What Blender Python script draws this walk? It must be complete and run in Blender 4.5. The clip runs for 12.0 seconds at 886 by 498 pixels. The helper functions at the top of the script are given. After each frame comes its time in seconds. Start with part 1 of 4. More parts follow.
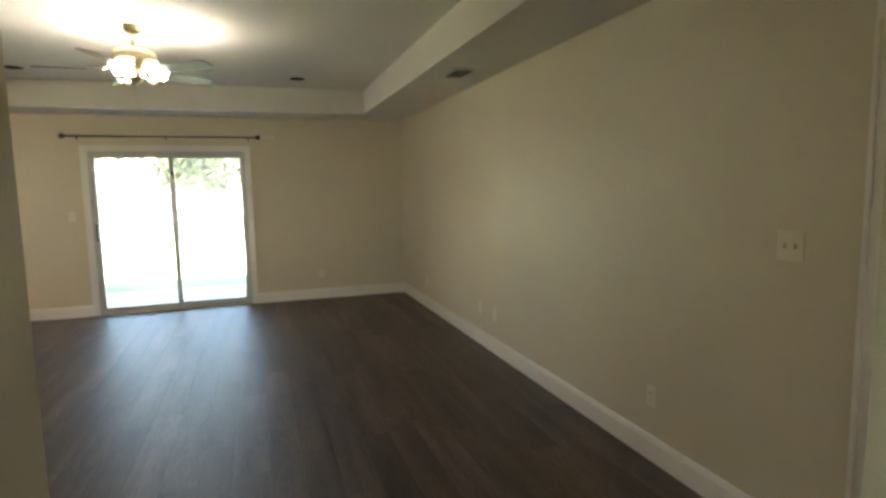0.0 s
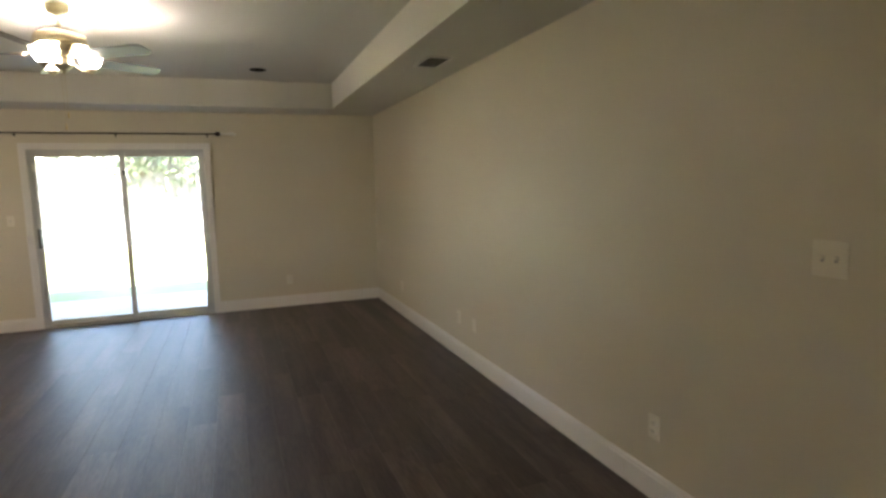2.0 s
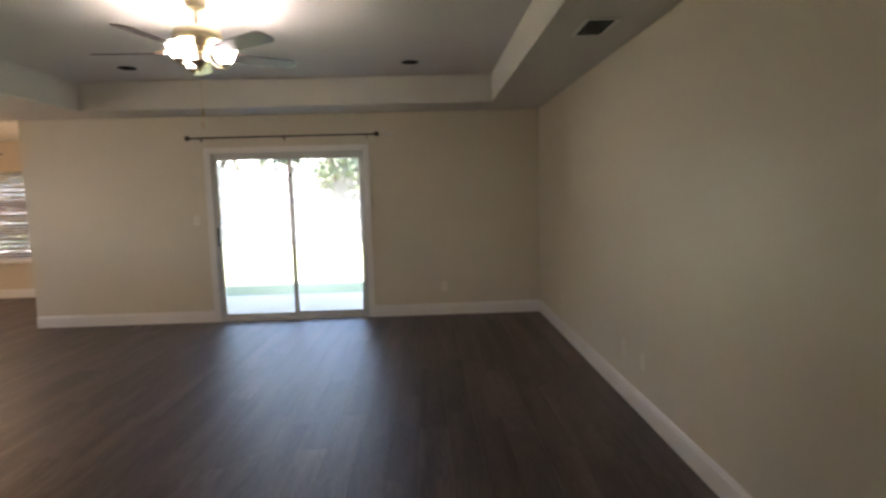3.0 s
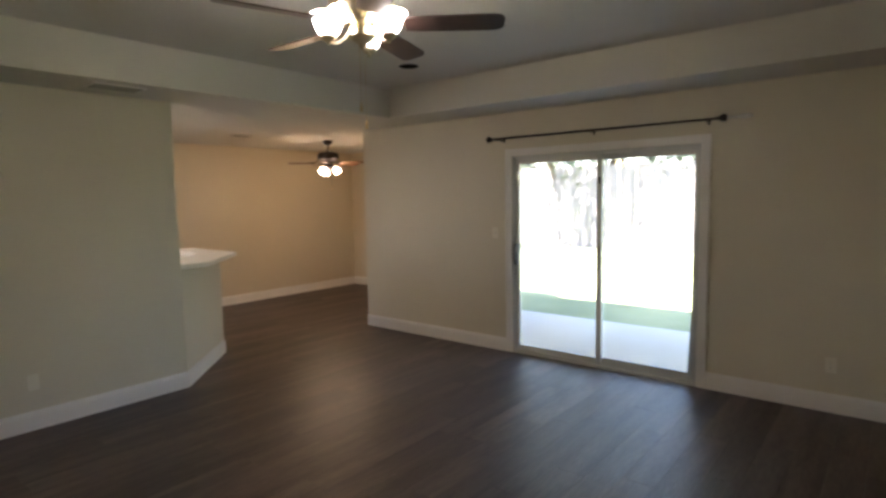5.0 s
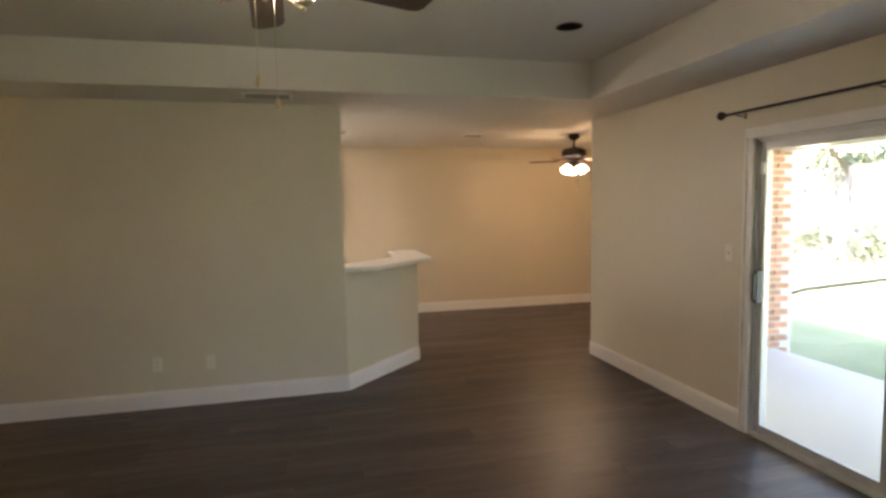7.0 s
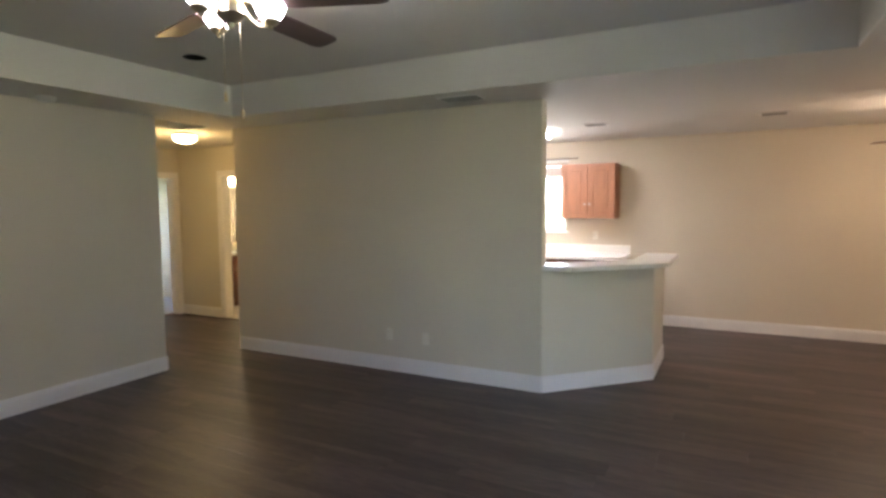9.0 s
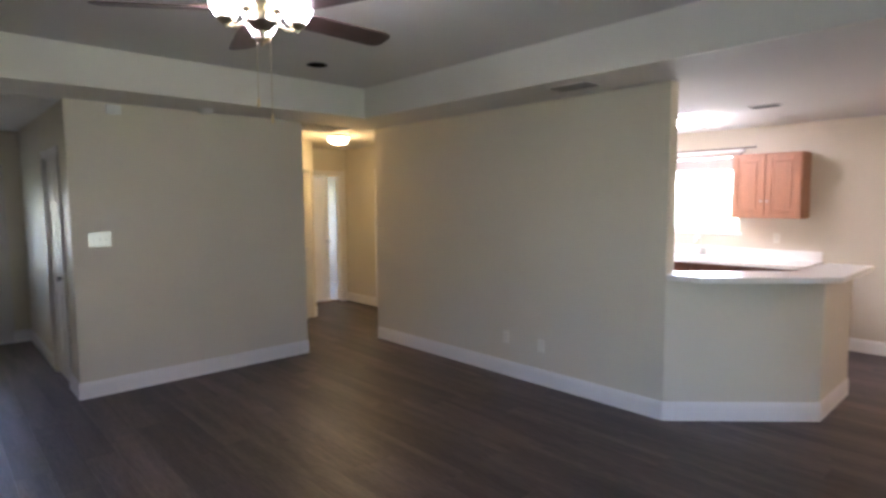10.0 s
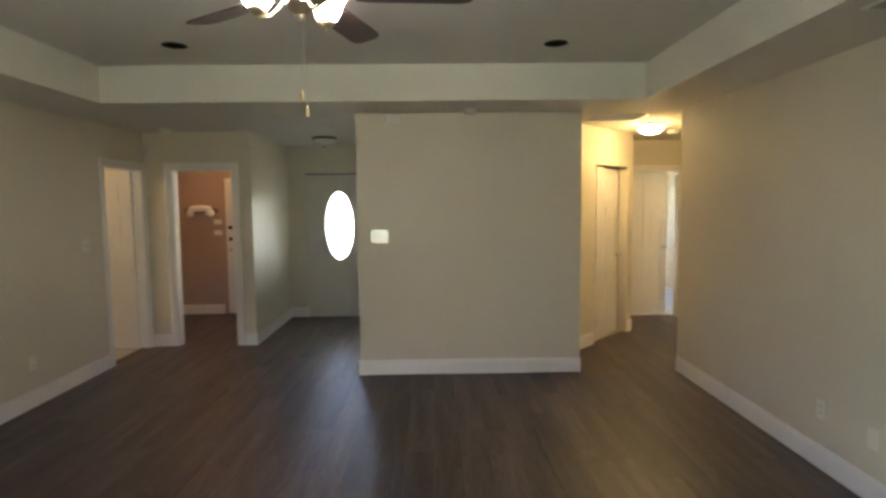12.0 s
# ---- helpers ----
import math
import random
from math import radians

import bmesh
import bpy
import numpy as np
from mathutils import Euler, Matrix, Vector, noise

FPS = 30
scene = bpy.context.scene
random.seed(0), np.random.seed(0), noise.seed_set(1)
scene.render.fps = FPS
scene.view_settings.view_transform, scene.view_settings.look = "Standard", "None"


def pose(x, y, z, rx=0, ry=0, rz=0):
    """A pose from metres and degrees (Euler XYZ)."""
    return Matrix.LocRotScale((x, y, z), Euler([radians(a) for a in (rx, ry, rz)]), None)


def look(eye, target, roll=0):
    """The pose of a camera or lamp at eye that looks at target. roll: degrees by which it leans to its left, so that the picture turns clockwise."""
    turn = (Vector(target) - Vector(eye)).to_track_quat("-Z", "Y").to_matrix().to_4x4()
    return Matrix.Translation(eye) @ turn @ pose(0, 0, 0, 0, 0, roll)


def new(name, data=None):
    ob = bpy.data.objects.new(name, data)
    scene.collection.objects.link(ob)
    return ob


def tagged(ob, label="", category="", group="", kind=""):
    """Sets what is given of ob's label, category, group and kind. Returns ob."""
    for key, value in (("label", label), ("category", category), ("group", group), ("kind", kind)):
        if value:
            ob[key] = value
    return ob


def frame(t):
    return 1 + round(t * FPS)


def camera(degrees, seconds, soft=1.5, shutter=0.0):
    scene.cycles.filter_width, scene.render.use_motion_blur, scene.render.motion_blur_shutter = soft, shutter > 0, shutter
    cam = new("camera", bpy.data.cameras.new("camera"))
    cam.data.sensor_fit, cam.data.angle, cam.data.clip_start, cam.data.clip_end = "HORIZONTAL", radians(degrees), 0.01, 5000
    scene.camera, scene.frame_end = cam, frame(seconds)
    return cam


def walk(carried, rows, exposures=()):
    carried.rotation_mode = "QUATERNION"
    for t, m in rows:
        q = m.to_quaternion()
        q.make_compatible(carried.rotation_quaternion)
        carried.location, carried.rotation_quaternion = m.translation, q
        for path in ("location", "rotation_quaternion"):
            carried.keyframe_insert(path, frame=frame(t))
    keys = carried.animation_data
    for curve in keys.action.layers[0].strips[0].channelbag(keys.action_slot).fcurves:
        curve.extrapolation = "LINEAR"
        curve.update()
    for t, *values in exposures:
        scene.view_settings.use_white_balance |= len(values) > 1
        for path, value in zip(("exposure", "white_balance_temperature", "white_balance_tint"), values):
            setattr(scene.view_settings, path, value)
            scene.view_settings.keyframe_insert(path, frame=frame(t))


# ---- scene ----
cam = camera(76.7, 12.0, soft=2.9, shutter=0.3)
EXPOSURE = [(0.0, 4.49, 7050, 9), (2.0, 4.46, 6900, 16), (3.0, 4.06, 6600, 22), (3.5, 3.72, 6450, 19), (5.5, 3.72, 6800, 19), (7.0, 4.05, 7200, 21), (9.0, 4.24, 5900, 20), (10.0, 4.35, 5550, 27), (10.5, 4.39, 5600, 24), (12.0, 4.53, 6350, 18)]
PATH = [
    (0, (0.701, 0.563, 1.521), (1.324, 2.45, 1.298), -1.1),
    (0.5, (0.713, 0.554, 1.547), (1.352, 2.437, 1.338), -1.0),
    (1, (0.752, 0.595, 1.53), (1.459, 2.454, 1.32), -1.2),
    (1.5, (0.765, 0.697, 1.542), (1.484, 2.55, 1.323), -1.2),
    (2, (0.877, 0.962, 1.537), (1.57, 2.824, 1.305), -1.4),
    (2.5, (1.084, 1.265, 1.517), (1.544, 3.198, 1.292), -1.6),
    (3, (1.313, 1.632, 1.494), (1.37, 3.62, 1.292), -1.6),
    (3.5, (1.488, 2.092, 1.543), (1.214, 4.063, 1.341), -1.4),
    (5.5, (1.943, 4.022, 1.631), (0.43, 5.318, 1.454), -1.0),
    (6, (1.992, 4.51, 1.61), (0.297, 5.558, 1.442), -1.0),
    (6.5, (1.994, 4.966, 1.607), (0.165, 5.758, 1.441), -0.9),
    (7, (1.934, 5.469, 1.62), (0.0, 5.95, 1.458), -0.9),
    (9, (1.582, 7.2, 1.59), (-0.19, 6.287, 1.436), -0.5),
    (9.5, (1.29, 7.441, 1.611), (-0.31, 6.253, 1.444), -0.4),
    (10, (0.985, 7.648, 1.623), (-0.37, 6.187, 1.452), -0.4),
    (10.5, (0.633, 7.654, 1.617), (-0.442, 5.976, 1.441), -0.2),
    (11, (0.228, 7.621, 1.626), (-0.532, 5.779, 1.445), -0.4),
    (11.5, (-0.179, 7.617, 1.648), (-0.583, 5.666, 1.479), -0.6),
    (12, (-0.593, 7.543, 1.628), (-0.626, 5.55, 1.464), -0.6),
]
walk(cam, [(t, look(eye, target, roll)) for t, eye, target, roll in PATH], exposures=EXPOSURE)

# ---- world, sun, exposure ----
world = bpy.data.worlds.new("sky")
world.use_nodes = True
scene.world = world
wn = world.node_tree
sky = wn.nodes.new("ShaderNodeTexSky")
sky.sky_type = 'NISHITA'
sky.sun_disc = False
sky.sun_elevation = radians(60)
sky.sun_rotation = radians(195)
wn.links.new(sky.outputs[0], wn.nodes["Background"].inputs[0])
wn.nodes["Background"].inputs[1].default_value = 0.15
sun = new("sun", bpy.data.lights.new("sun", 'SUN'))
sun.data.energy, sun.data.angle, sun.data.color = 5.0, radians(0.5), (1.0, 0.95, 0.87)
sun.matrix_world = look((-3.0, -10.0, 18.4), (0, 0, 0))


# ---- materials ----
def material(name, color, rough=0.5, spread=0.08, scale=3.0, grain=60.0, bump=0.0, metal=0.0, stretch=(1, 1, 1), second=None, random_tint=0.0,
             spec=0.5, ramp_at=(0.3, 0.7), own=False):
    m = bpy.data.materials.new(name)
    m.use_nodes = True
    nt = m.node_tree
    b = nt.nodes["Principled BSDF"]
    b.inputs["Roughness"].default_value = rough
    b.inputs["Metallic"].default_value = metal
    b.inputs["Specular IOR Level"].default_value = spec
    co = nt.nodes.new("ShaderNodeTexCoord")
    mp = nt.nodes.new("ShaderNodeMapping")
    mp.inputs["Scale"].default_value = stretch
    nt.links.new(co.outputs["Object"], mp.inputs[0])
    if own:
        pos, oi, vm = nt.nodes.new("ShaderNodeNewGeometry"), nt.nodes.new("ShaderNodeObjectInfo"), nt.nodes.new("ShaderNodeVectorMath")
        vm.operation = 'MULTIPLY_ADD'
        vm.name = "plank_offset"
        vm.inputs[1].default_value = (19, 31, 7)
        nt.links.new(oi.outputs["Random"], vm.inputs[0])
        nt.links.new(pos.outputs["Position"], vm.inputs[2])
        nt.links.new(vm.outputs[0], mp.inputs[0])
    n1, n2 = nt.nodes.new("ShaderNodeTexNoise"), nt.nodes.new("ShaderNodeTexNoise")
    n1.inputs["Scale"].default_value, n2.inputs["Scale"].default_value = scale, grain
    n1.inputs["Detail"].default_value, n2.inputs["Detail"].default_value = 5, 3
    nt.links.new(mp.outputs[0], n1.inputs["Vector"])
    nt.links.new(mp.outputs[0], n2.inputs["Vector"])
    mixn = nt.nodes.new("ShaderNodeMath")
    mixn.operation = 'MULTIPLY_ADD'
    mixn.inputs[1].default_value = 0.6
    sc = nt.nodes.new("ShaderNodeMath")
    sc.operation = 'MULTIPLY'
    sc.inputs[1].default_value = 0.4
    nt.links.new(n2.outputs[0], sc.inputs[0])
    nt.links.new(n1.outputs[0], mixn.inputs[0])
    nt.links.new(sc.outputs[0], mixn.inputs[2])
    ramp = nt.nodes.new("ShaderNodeValToRGB")
    lo = [c * (1 - spread) for c in color]
    hi = list(second) if second else [min(1, c * (1 + spread)) for c in color]
    ramp.color_ramp.elements[0].position, ramp.color_ramp.elements[1].position = ramp_at
    ramp.color_ramp.elements[0].color, ramp.color_ramp.elements[1].color = (*lo, 1), (*hi, 1)
    nt.links.new(mixn.outputs[0], ramp.inputs[0])
    out = ramp.outputs[0]
    if random_tint:
        info = nt.nodes.new("ShaderNodeObjectInfo")
        hsv = nt.nodes.new("ShaderNodeHueSaturation")
        mr = nt.nodes.new("ShaderNodeMapRange")
        mr.inputs["To Min"].default_value, mr.inputs["To Max"].default_value = 1 - random_tint, 1 + random_tint
        nt.links.new(info.outputs["Random"], mr.inputs[0])
        nt.links.new(mr.outputs[0], hsv.inputs["Value"])
        nt.links.new(out, hsv.inputs["Color"])
        out = hsv.outputs[0]
    nt.links.new(out, b.inputs["Base Color"])
    if bump:
        bp = nt.nodes.new("ShaderNodeBump")
        bp.inputs["Strength"].default_value, bp.inputs["Distance"].default_value = bump, 0.004
        nt.links.new(n2.outputs[0], bp.inputs["Height"])
        nt.links.new(bp.outputs[0], b.inputs["Normal"])
    return m


def glow(name, color, strength, base=(0.9, 0.9, 0.88), rough=0.35):
    m = bpy.data.materials.new(name)
    m.use_nodes = True
    b = m.node_tree.nodes["Principled BSDF"]
    b.inputs["Base Color"].default_value = (*base, 1)
    b.inputs["Roughness"].default_value = rough
    b.inputs["Emission Color"].default_value = (*color, 1)
    b.inputs["Emission Strength"].default_value = strength
    return m


def glass(name, tint=(0.97, 0.99, 0.98), rough=0.0):
    m = bpy.data.materials.new(name)
    m.use_nodes = True
    nt = m.node_tree
    for n in list(nt.nodes):
        nt.nodes.remove(n)
    out, mix = nt.nodes.new("ShaderNodeOutputMaterial"), nt.nodes.new("ShaderNodeMixShader")
    clear, gl, fr = nt.nodes.new("ShaderNodeBsdfTransparent"), nt.nodes.new("ShaderNodeBsdfGlossy"), nt.nodes.new("ShaderNodeLayerWeight")
    clear.inputs[0].default_value = (*tint, 1)
    gl.inputs["Roughness"].default_value = rough
    fr.inputs["Blend"].default_value = 0.5
    po, ad = nt.nodes.new("ShaderNodeMath"), nt.nodes.new("ShaderNodeMath")
    po.operation, ad.operation = 'POWER', 'MULTIPLY_ADD'
    po.inputs[1].default_value, ad.inputs[1].default_value, ad.inputs[2].default_value = 5.0, 0.8, 0.05
    nt.links.new(fr.outputs["Facing"], po.inputs[0])
    nt.links.new(po.outputs[0], ad.inputs[0])
    nt.links.new(ad.outputs[0], mix.inputs[0])
    nt.links.new(clear.outputs[0], mix.inputs[1])
    nt.links.new(gl.outputs[0], mix.inputs[2])
    nt.links.new(mix.outputs[0], out.inputs[0])
    return m


def frosted(name, color, share=0.5, clear=0.0):
    m = bpy.data.materials.new(name)
    m.use_nodes = True
    nt = m.node_tree
    b = nt.nodes["Principled BSDF"]
    b.inputs["Base Color"].default_value = (*color, 1)
    b.inputs["Roughness"].default_value = 0.3
    tr, mix = nt.nodes.new("ShaderNodeBsdfTranslucent"), nt.nodes.new("ShaderNodeMixShader")
    tr.inputs[0].default_value = (*color, 1)
    mix.inputs[0].default_value = share
    nt.links.new(b.outputs[0], mix.inputs[1])
    nt.links.new(tr.outputs[0], mix.inputs[2])
    last = mix
    if clear:
        tp, last = nt.nodes.new("ShaderNodeBsdfTransparent"), nt.nodes.new("ShaderNodeMixShader")
        last.inputs[0].default_value = clear
        nt.links.new(mix.outputs[0], last.inputs[1])
        nt.links.new(tp.outputs[0], last.inputs[2])
    nt.links.new(last.outputs[0], nt.nodes["Material Output"].inputs[0])
    return m


WALL = material("wall_paint", (0.635, 0.586, 0.460), 0.42, 0.03, 1.3, 220, 0.12, spec=0.4)
KWALL = material("kitchen_paint", (0.62, 0.547, 0.415), 0.45, 0.03, 1.3, 220, 0.12, spec=0.4)
CEIL = material("ceiling_paint", (0.68, 0.66, 0.61), 0.8, 0.03, 1.5, 120, 0.35, spec=0.2)
TRAYSIDE = material("tray_paint", (0.68, 0.66, 0.58), 0.6, 0.03, 1.5, 160, 0.2, spec=0.3)
LWALL = material("reddish_tan_paint", (0.42, 0.32, 0.26), 0.5, 0.04, 1.3, 220, 0.12, spec=0.3)
TRIM = material("white_trim_paint", (0.78, 0.76, 0.72), 0.32, 0.03, 4, 80, 0.03)
DOORW = material("white_door_paint", (0.74, 0.72, 0.67), 0.4, 0.04, 3, 120, 0.05)
FDOOR = material("front_door_paint", (0.60, 0.57, 0.52), 0.45, 0.04, 3, 120, 0.05)
PLANK = material("vinyl_plank", (0.041, 0.0272, 0.025), 0.45, 0.50, 1.5, 18, 0.14, stretch=(6, 0.55, 1), second=(0.113, 0.079, 0.071), random_tint=0.30,
                 spec=0.70, ramp_at=(0.37, 0.66), own=True)
SUBFLOOR = material("subfloor", (0.03, 0.025, 0.022), 0.8)
TILE = material("beige_tile", (0.5, 0.44, 0.34), 0.35, 0.12, 6, 50, 0.05)
CARPET = material("pale_carpet", (0.55, 0.55, 0.56), 0.95, 0.1, 8, 300, 0.6)
ALU = material("brushed_aluminium", (0.52, 0.53, 0.52), 0.42, 0.06, 8, 120, 0.02, metal=0.25)
STEEL = material("satin_nickel", (0.55, 0.53, 0.49), 0.3, 0.05, 8, 90, 0.0, metal=1.0)
GREYMETAL = material("grey_painted_metal", (0.09, 0.09, 0.092), 0.5, 0.08, 8, 90, 0.02)
DARKMETAL = material("dark_bronze_metal", (0.05, 0.042, 0.038), 0.4, 0.1, 8, 90, 0.02, metal=0.7)
BRASS = material("antique_brass", (0.60, 0.53, 0.37), 0.28, 0.1, 6, 60, 0.0, metal=1.0)
BLADE = material("walnut_fan_blade", (0.075, 0.045, 0.038), 0.35, 0.35, 3, 30, 0.05, stretch=(2, 16, 2))
BLADE_D = material("cherry_fan_blade", (0.16, 0.07, 0.04), 0.4, 0.3, 3, 30, 0.05, stretch=(2, 16, 2))
OAK = material("honey_oak", (0.40, 0.185, 0.10), 0.38, 0.22, 3, 34, 0.08, stretch=(9, 9, 1.1))
DARKOAK = material("dark_oak", (0.17, 0.07, 0.035), 0.4, 0.25, 3, 34, 0.08, stretch=(9, 9, 1.1))
LAMINATE = material("cream_laminate", (0.80, 0.77, 0.70), 0.28, 0.05, 12, 200, 0.02)
PLASTIC = material("white_plastic", (0.76, 0.75, 0.70), 0.35, 0.02, 5, 90)
# slat colour darkened to paint the backlit look of the kitchen blind
SLAT_BACKLIT = material("backlit_blind_slat", (0.46, 0.38, 0.32), 0.5, 0.06, 8, 90)
IVORY = material("ivory_plastic", (0.74, 0.70, 0.58), 0.35, 0.02, 5, 90)
BLACK = material("black_plastic", (0.022, 0.022, 0.022), 0.6, 0.1)
# near-black colour painted for the shade inside light cans and vents
RECESS_DARK = material("painted_dark_recess", (0.008, 0.007, 0.007), 0.9, 0.1, spec=0.05)
# vent slat grey, also the painted shade behind the hall grille
VENTM = material("vent_grey", (0.36, 0.35, 0.32), 0.45, 0.05, 8, 90)
CONCRETE = material("patio_concrete", (0.54, 0.51, 0.465), 0.85, 0.1, 1.2, 40, 0.3)
GRASS = material("dry_lawn", (0.12, 0.165, 0.07), 0.95, 0.25, 0.6, 30, 0.6, second=(0.33, 0.35, 0.19))
FENCEW = material("weathered_fence_wood", (0.155, 0.14, 0.14), 0.85, 0.25, 2, 30, 0.3, stretch=(6, 6, 0.7), random_tint=0.2)
BRICK = material("orange_brick", (0.42, 0.21, 0.135), 0.85, 0.22, 6, 50, 0.5, random_tint=0.22)
MORTAR = material("mortar", (0.5, 0.47, 0.42), 0.95, 0.08, 6, 60, 0.4)
STONE = material("pale_stone", (0.42, 0.40, 0.38), 0.85, 0.2, 3, 20, 0.5, random_tint=0.2)
BARK = material("bark", (0.10, 0.075, 0.055), 0.9, 0.3, 4, 30, 0.6, stretch=(4, 4, 1))
LEAF = material("leaves", (0.06, 0.085, 0.042), 0.55, 0.3, 1.5, 10, 0.0, second=(0.11, 0.13, 0.08))
ROOF = material("roof_shingle", (0.16, 0.14, 0.13), 0.9, 0.2, 3, 40, 0.3)
GLASS = glass("clear_glass")
OVAL = frosted("frosted_glass", (0.93, 0.95, 0.98), 0.9, 0.8)
SLAT = frosted("blind_slat", (0.93, 0.93, 0.92), 0.92)
MIRROR = material("mirror_silver", (0.9, 0.9, 0.9), 0.02, 0.0, metal=1.0)
SHADE = glow("lit_glass_shade", (1.0, 0.93, 0.86), 2.8)
LDOME = glow("orange_lit_dome", (1.0, 0.58, 0.28), 0.6)
PULL = material("yellowed_plastic", (0.62, 0.50, 0.26), 0.4, 0.05, 8, 60)
SHADE_D = glow("warm_lit_glass_shade", (1.0, 0.80, 0.62), 2.2)
DOME = glow("warm_lit_dome", (1.0, 0.78, 0.40), 2.0)
BATHGLOW = glow("warm_lit_bath_diffuser", (1.0, 0.80, 0.45), 4.0)
DOME_OFF = material("unlit_glass_dome", (0.75, 0.74, 0.72), 0.25, 0.03)
TUBE = glow("fluorescent_diffuser", (1.0, 0.93, 0.84), 2.3)


# ---- mesh helpers ----
def mesh_of(bm, name, mat, smooth=False):
    me = bpy.data.meshes.new(name)
    bmesh.ops.recalc_face_normals(bm, faces=bm.faces)
    if smooth:
        for f in bm.faces:
            f.smooth = True
    bm.to_mesh(me)
    bm.free()
    me.materials.append(mat)
    if smooth:
        me.set_sharp_from_angle(angle=radians(35))
    return me


def thing(name, label, category, at=(0, 0, 0), rz=0, group="", kind=""):
    ob = new(name)
    ob.matrix_basis = pose(*at, 0, 0, rz)
    return tagged(ob, label, category, group, kind)


def part(name, bm, mat, parent=None, label="", smooth=False):
    ob = new(name, mesh_of(bm, name, mat, smooth))
    if parent:
        ob.parent = parent
    if label:
        ob["label"] = label
    return ob


def solid(name, bm, mat, label, category, kind="", smooth=False, group=""):
    return tagged(new(name, mesh_of(bm, name, mat, smooth)), label, category, group, kind)


def box(bm, x0, x1, y0, y1, z0, z1, bevel=0.0, m=None):
    ret = bmesh.ops.create_cube(bm, size=1.0)
    vs = ret["verts"]
    for v in vs:
        v.co = Vector((x0 + (v.co.x + 0.5) * (x1 - x0), y0 + (v.co.y + 0.5) * (y1 - y0), z0 + (v.co.z + 0.5) * (z1 - z0)))
    if bevel:
        es = list({e for v in vs for e in v.link_edges})
        r = bmesh.ops.bevel(bm, geom=es, offset=bevel, segments=2, profile=0.5, affect='EDGES')
        vs = list({v for f in r["faces"] for v in f.verts} | {v for v in vs if v.is_valid})
    if m is not None:
        for v in vs:
            v.co = m @ v.co
    return bm


def bx(*a, **k):
    return box(bmesh.new(), *a, **k)


def lathe(bm, profile, at=(0, 0, 0), seg=24, m=None):
    """Turns (radius, height) pairs about the z axis."""
    rings = []
    for r, z in profile:
        ring = []
        for i in range(seg):
            a = 2 * math.pi * i / seg
            p = Vector((at[0] + r * math.cos(a), at[1] + r * math.sin(a), at[2] + z))
            ring.append(bm.verts.new(m @ p if m else p))
        rings.append(ring)
    for a, b in zip(rings, rings[1:]):
        for i in range(seg):
            bm.faces.new((a[i], a[(i + 1) % seg], b[(i + 1) % seg], b[i]))
    for ring in (rings[0], rings[-1]):
        bm.faces.new(ring)
    return bm


def lt(*a, **k):
    return lathe(bmesh.new(), *a, **k)


def tube(bm, points, r, seg=8):
    pts = [Vector(p) for p in points]
    rings = []
    for i, p in enumerate(pts):
        d = (pts[min(i + 1, len(pts) - 1)] - pts[max(i - 1, 0)]).normalized()
        u = d.cross(Vector((0, 0, 1)) if abs(d.z) < 0.9 else Vector((1, 0, 0))).normalized()
        w = d.cross(u)
        rings.append([bm.verts.new(p + r * (math.cos(2 * math.pi * k / seg) * u + math.sin(2 * math.pi * k / seg) * w)) for k in range(seg)])
    for a, b in zip(rings, rings[1:]):
        for k in range(seg):
            bm.faces.new((a[k], a[(k + 1) % seg], b[(k + 1) % seg], b[k]))
    bm.faces.new(rings[0])
    bm.faces.new(rings[-1])
    return bm


def prism(bm, outline, z0, z1):
    lo = [bm.verts.new((x, y, z0)) for x, y in outline]
    hi = [bm.verts.new((x, y, z1)) for x, y in outline]
    n = len(outline)
    bm.faces.new(lo)
    bm.faces.new(hi)
    for i in range(n):
        bm.faces.new((lo[i], lo[(i + 1) % n], hi[(i + 1) % n], hi[i]))
    return bm


def panel_wall(length, z0, z1, thick, openings):
    """A wall along x from 0, its face at y = 0 and its back at y = thick, with openings (a0, a1, b0, b1) cut through."""
    bm = bmesh.new()
    us = sorted({0.0, length, *[o[0] for o in openings], *[o[1] for o in openings]})
    ws = sorted({z0, z1, *[o[2] for o in openings], *[o[3] for o in openings]})
    us, ws = [u for u in us if 0 <= u <= length], [w for w in ws if z0 <= w <= z1]

    def full(i, j):
        if not (0 <= i < len(us) - 1 and 0 <= j < len(ws) - 1):
            return False
        u, w = (us[i] + us[i + 1]) / 2, (ws[j] + ws[j + 1]) / 2
        return not any(o[0] < u < o[1] and o[2] < w < o[3] for o in openings)
    cache = {}

    def v(i, y, j):
        if (i, y, j) not in cache:
            cache[i, y, j] = bm.verts.new((us[i], y, ws[j]))
        return cache[i, y, j]
    for i in range(len(us) - 1):
        for j in range(len(ws) - 1):
            if not full(i, j):
                continue
            for y in (0, thick):
                bm.faces.new((v(i, y, j), v(i + 1, y, j), v(i + 1, y, j + 1), v(i, y, j + 1)))
            for di, dj, a, b in ((-1, 0, (i, j), (i, j + 1)), (1, 0, (i + 1, j), (i + 1, j + 1)), (0, -1, (i, j), (i + 1, j)), (0, 1, (i, j + 1), (i + 1, j + 1))):
                if not full(i + di, j + dj):
                    bm.faces.new((v(a[0], 0, a[1]), v(b[0], 0, b[1]), v(b[0], thick, b[1]), v(a[0], thick, a[1])))
    return bm


H = 2.455      # soffit and room ceilings
TRAY = 2.748   # tray ceiling
DOORH = 2.04


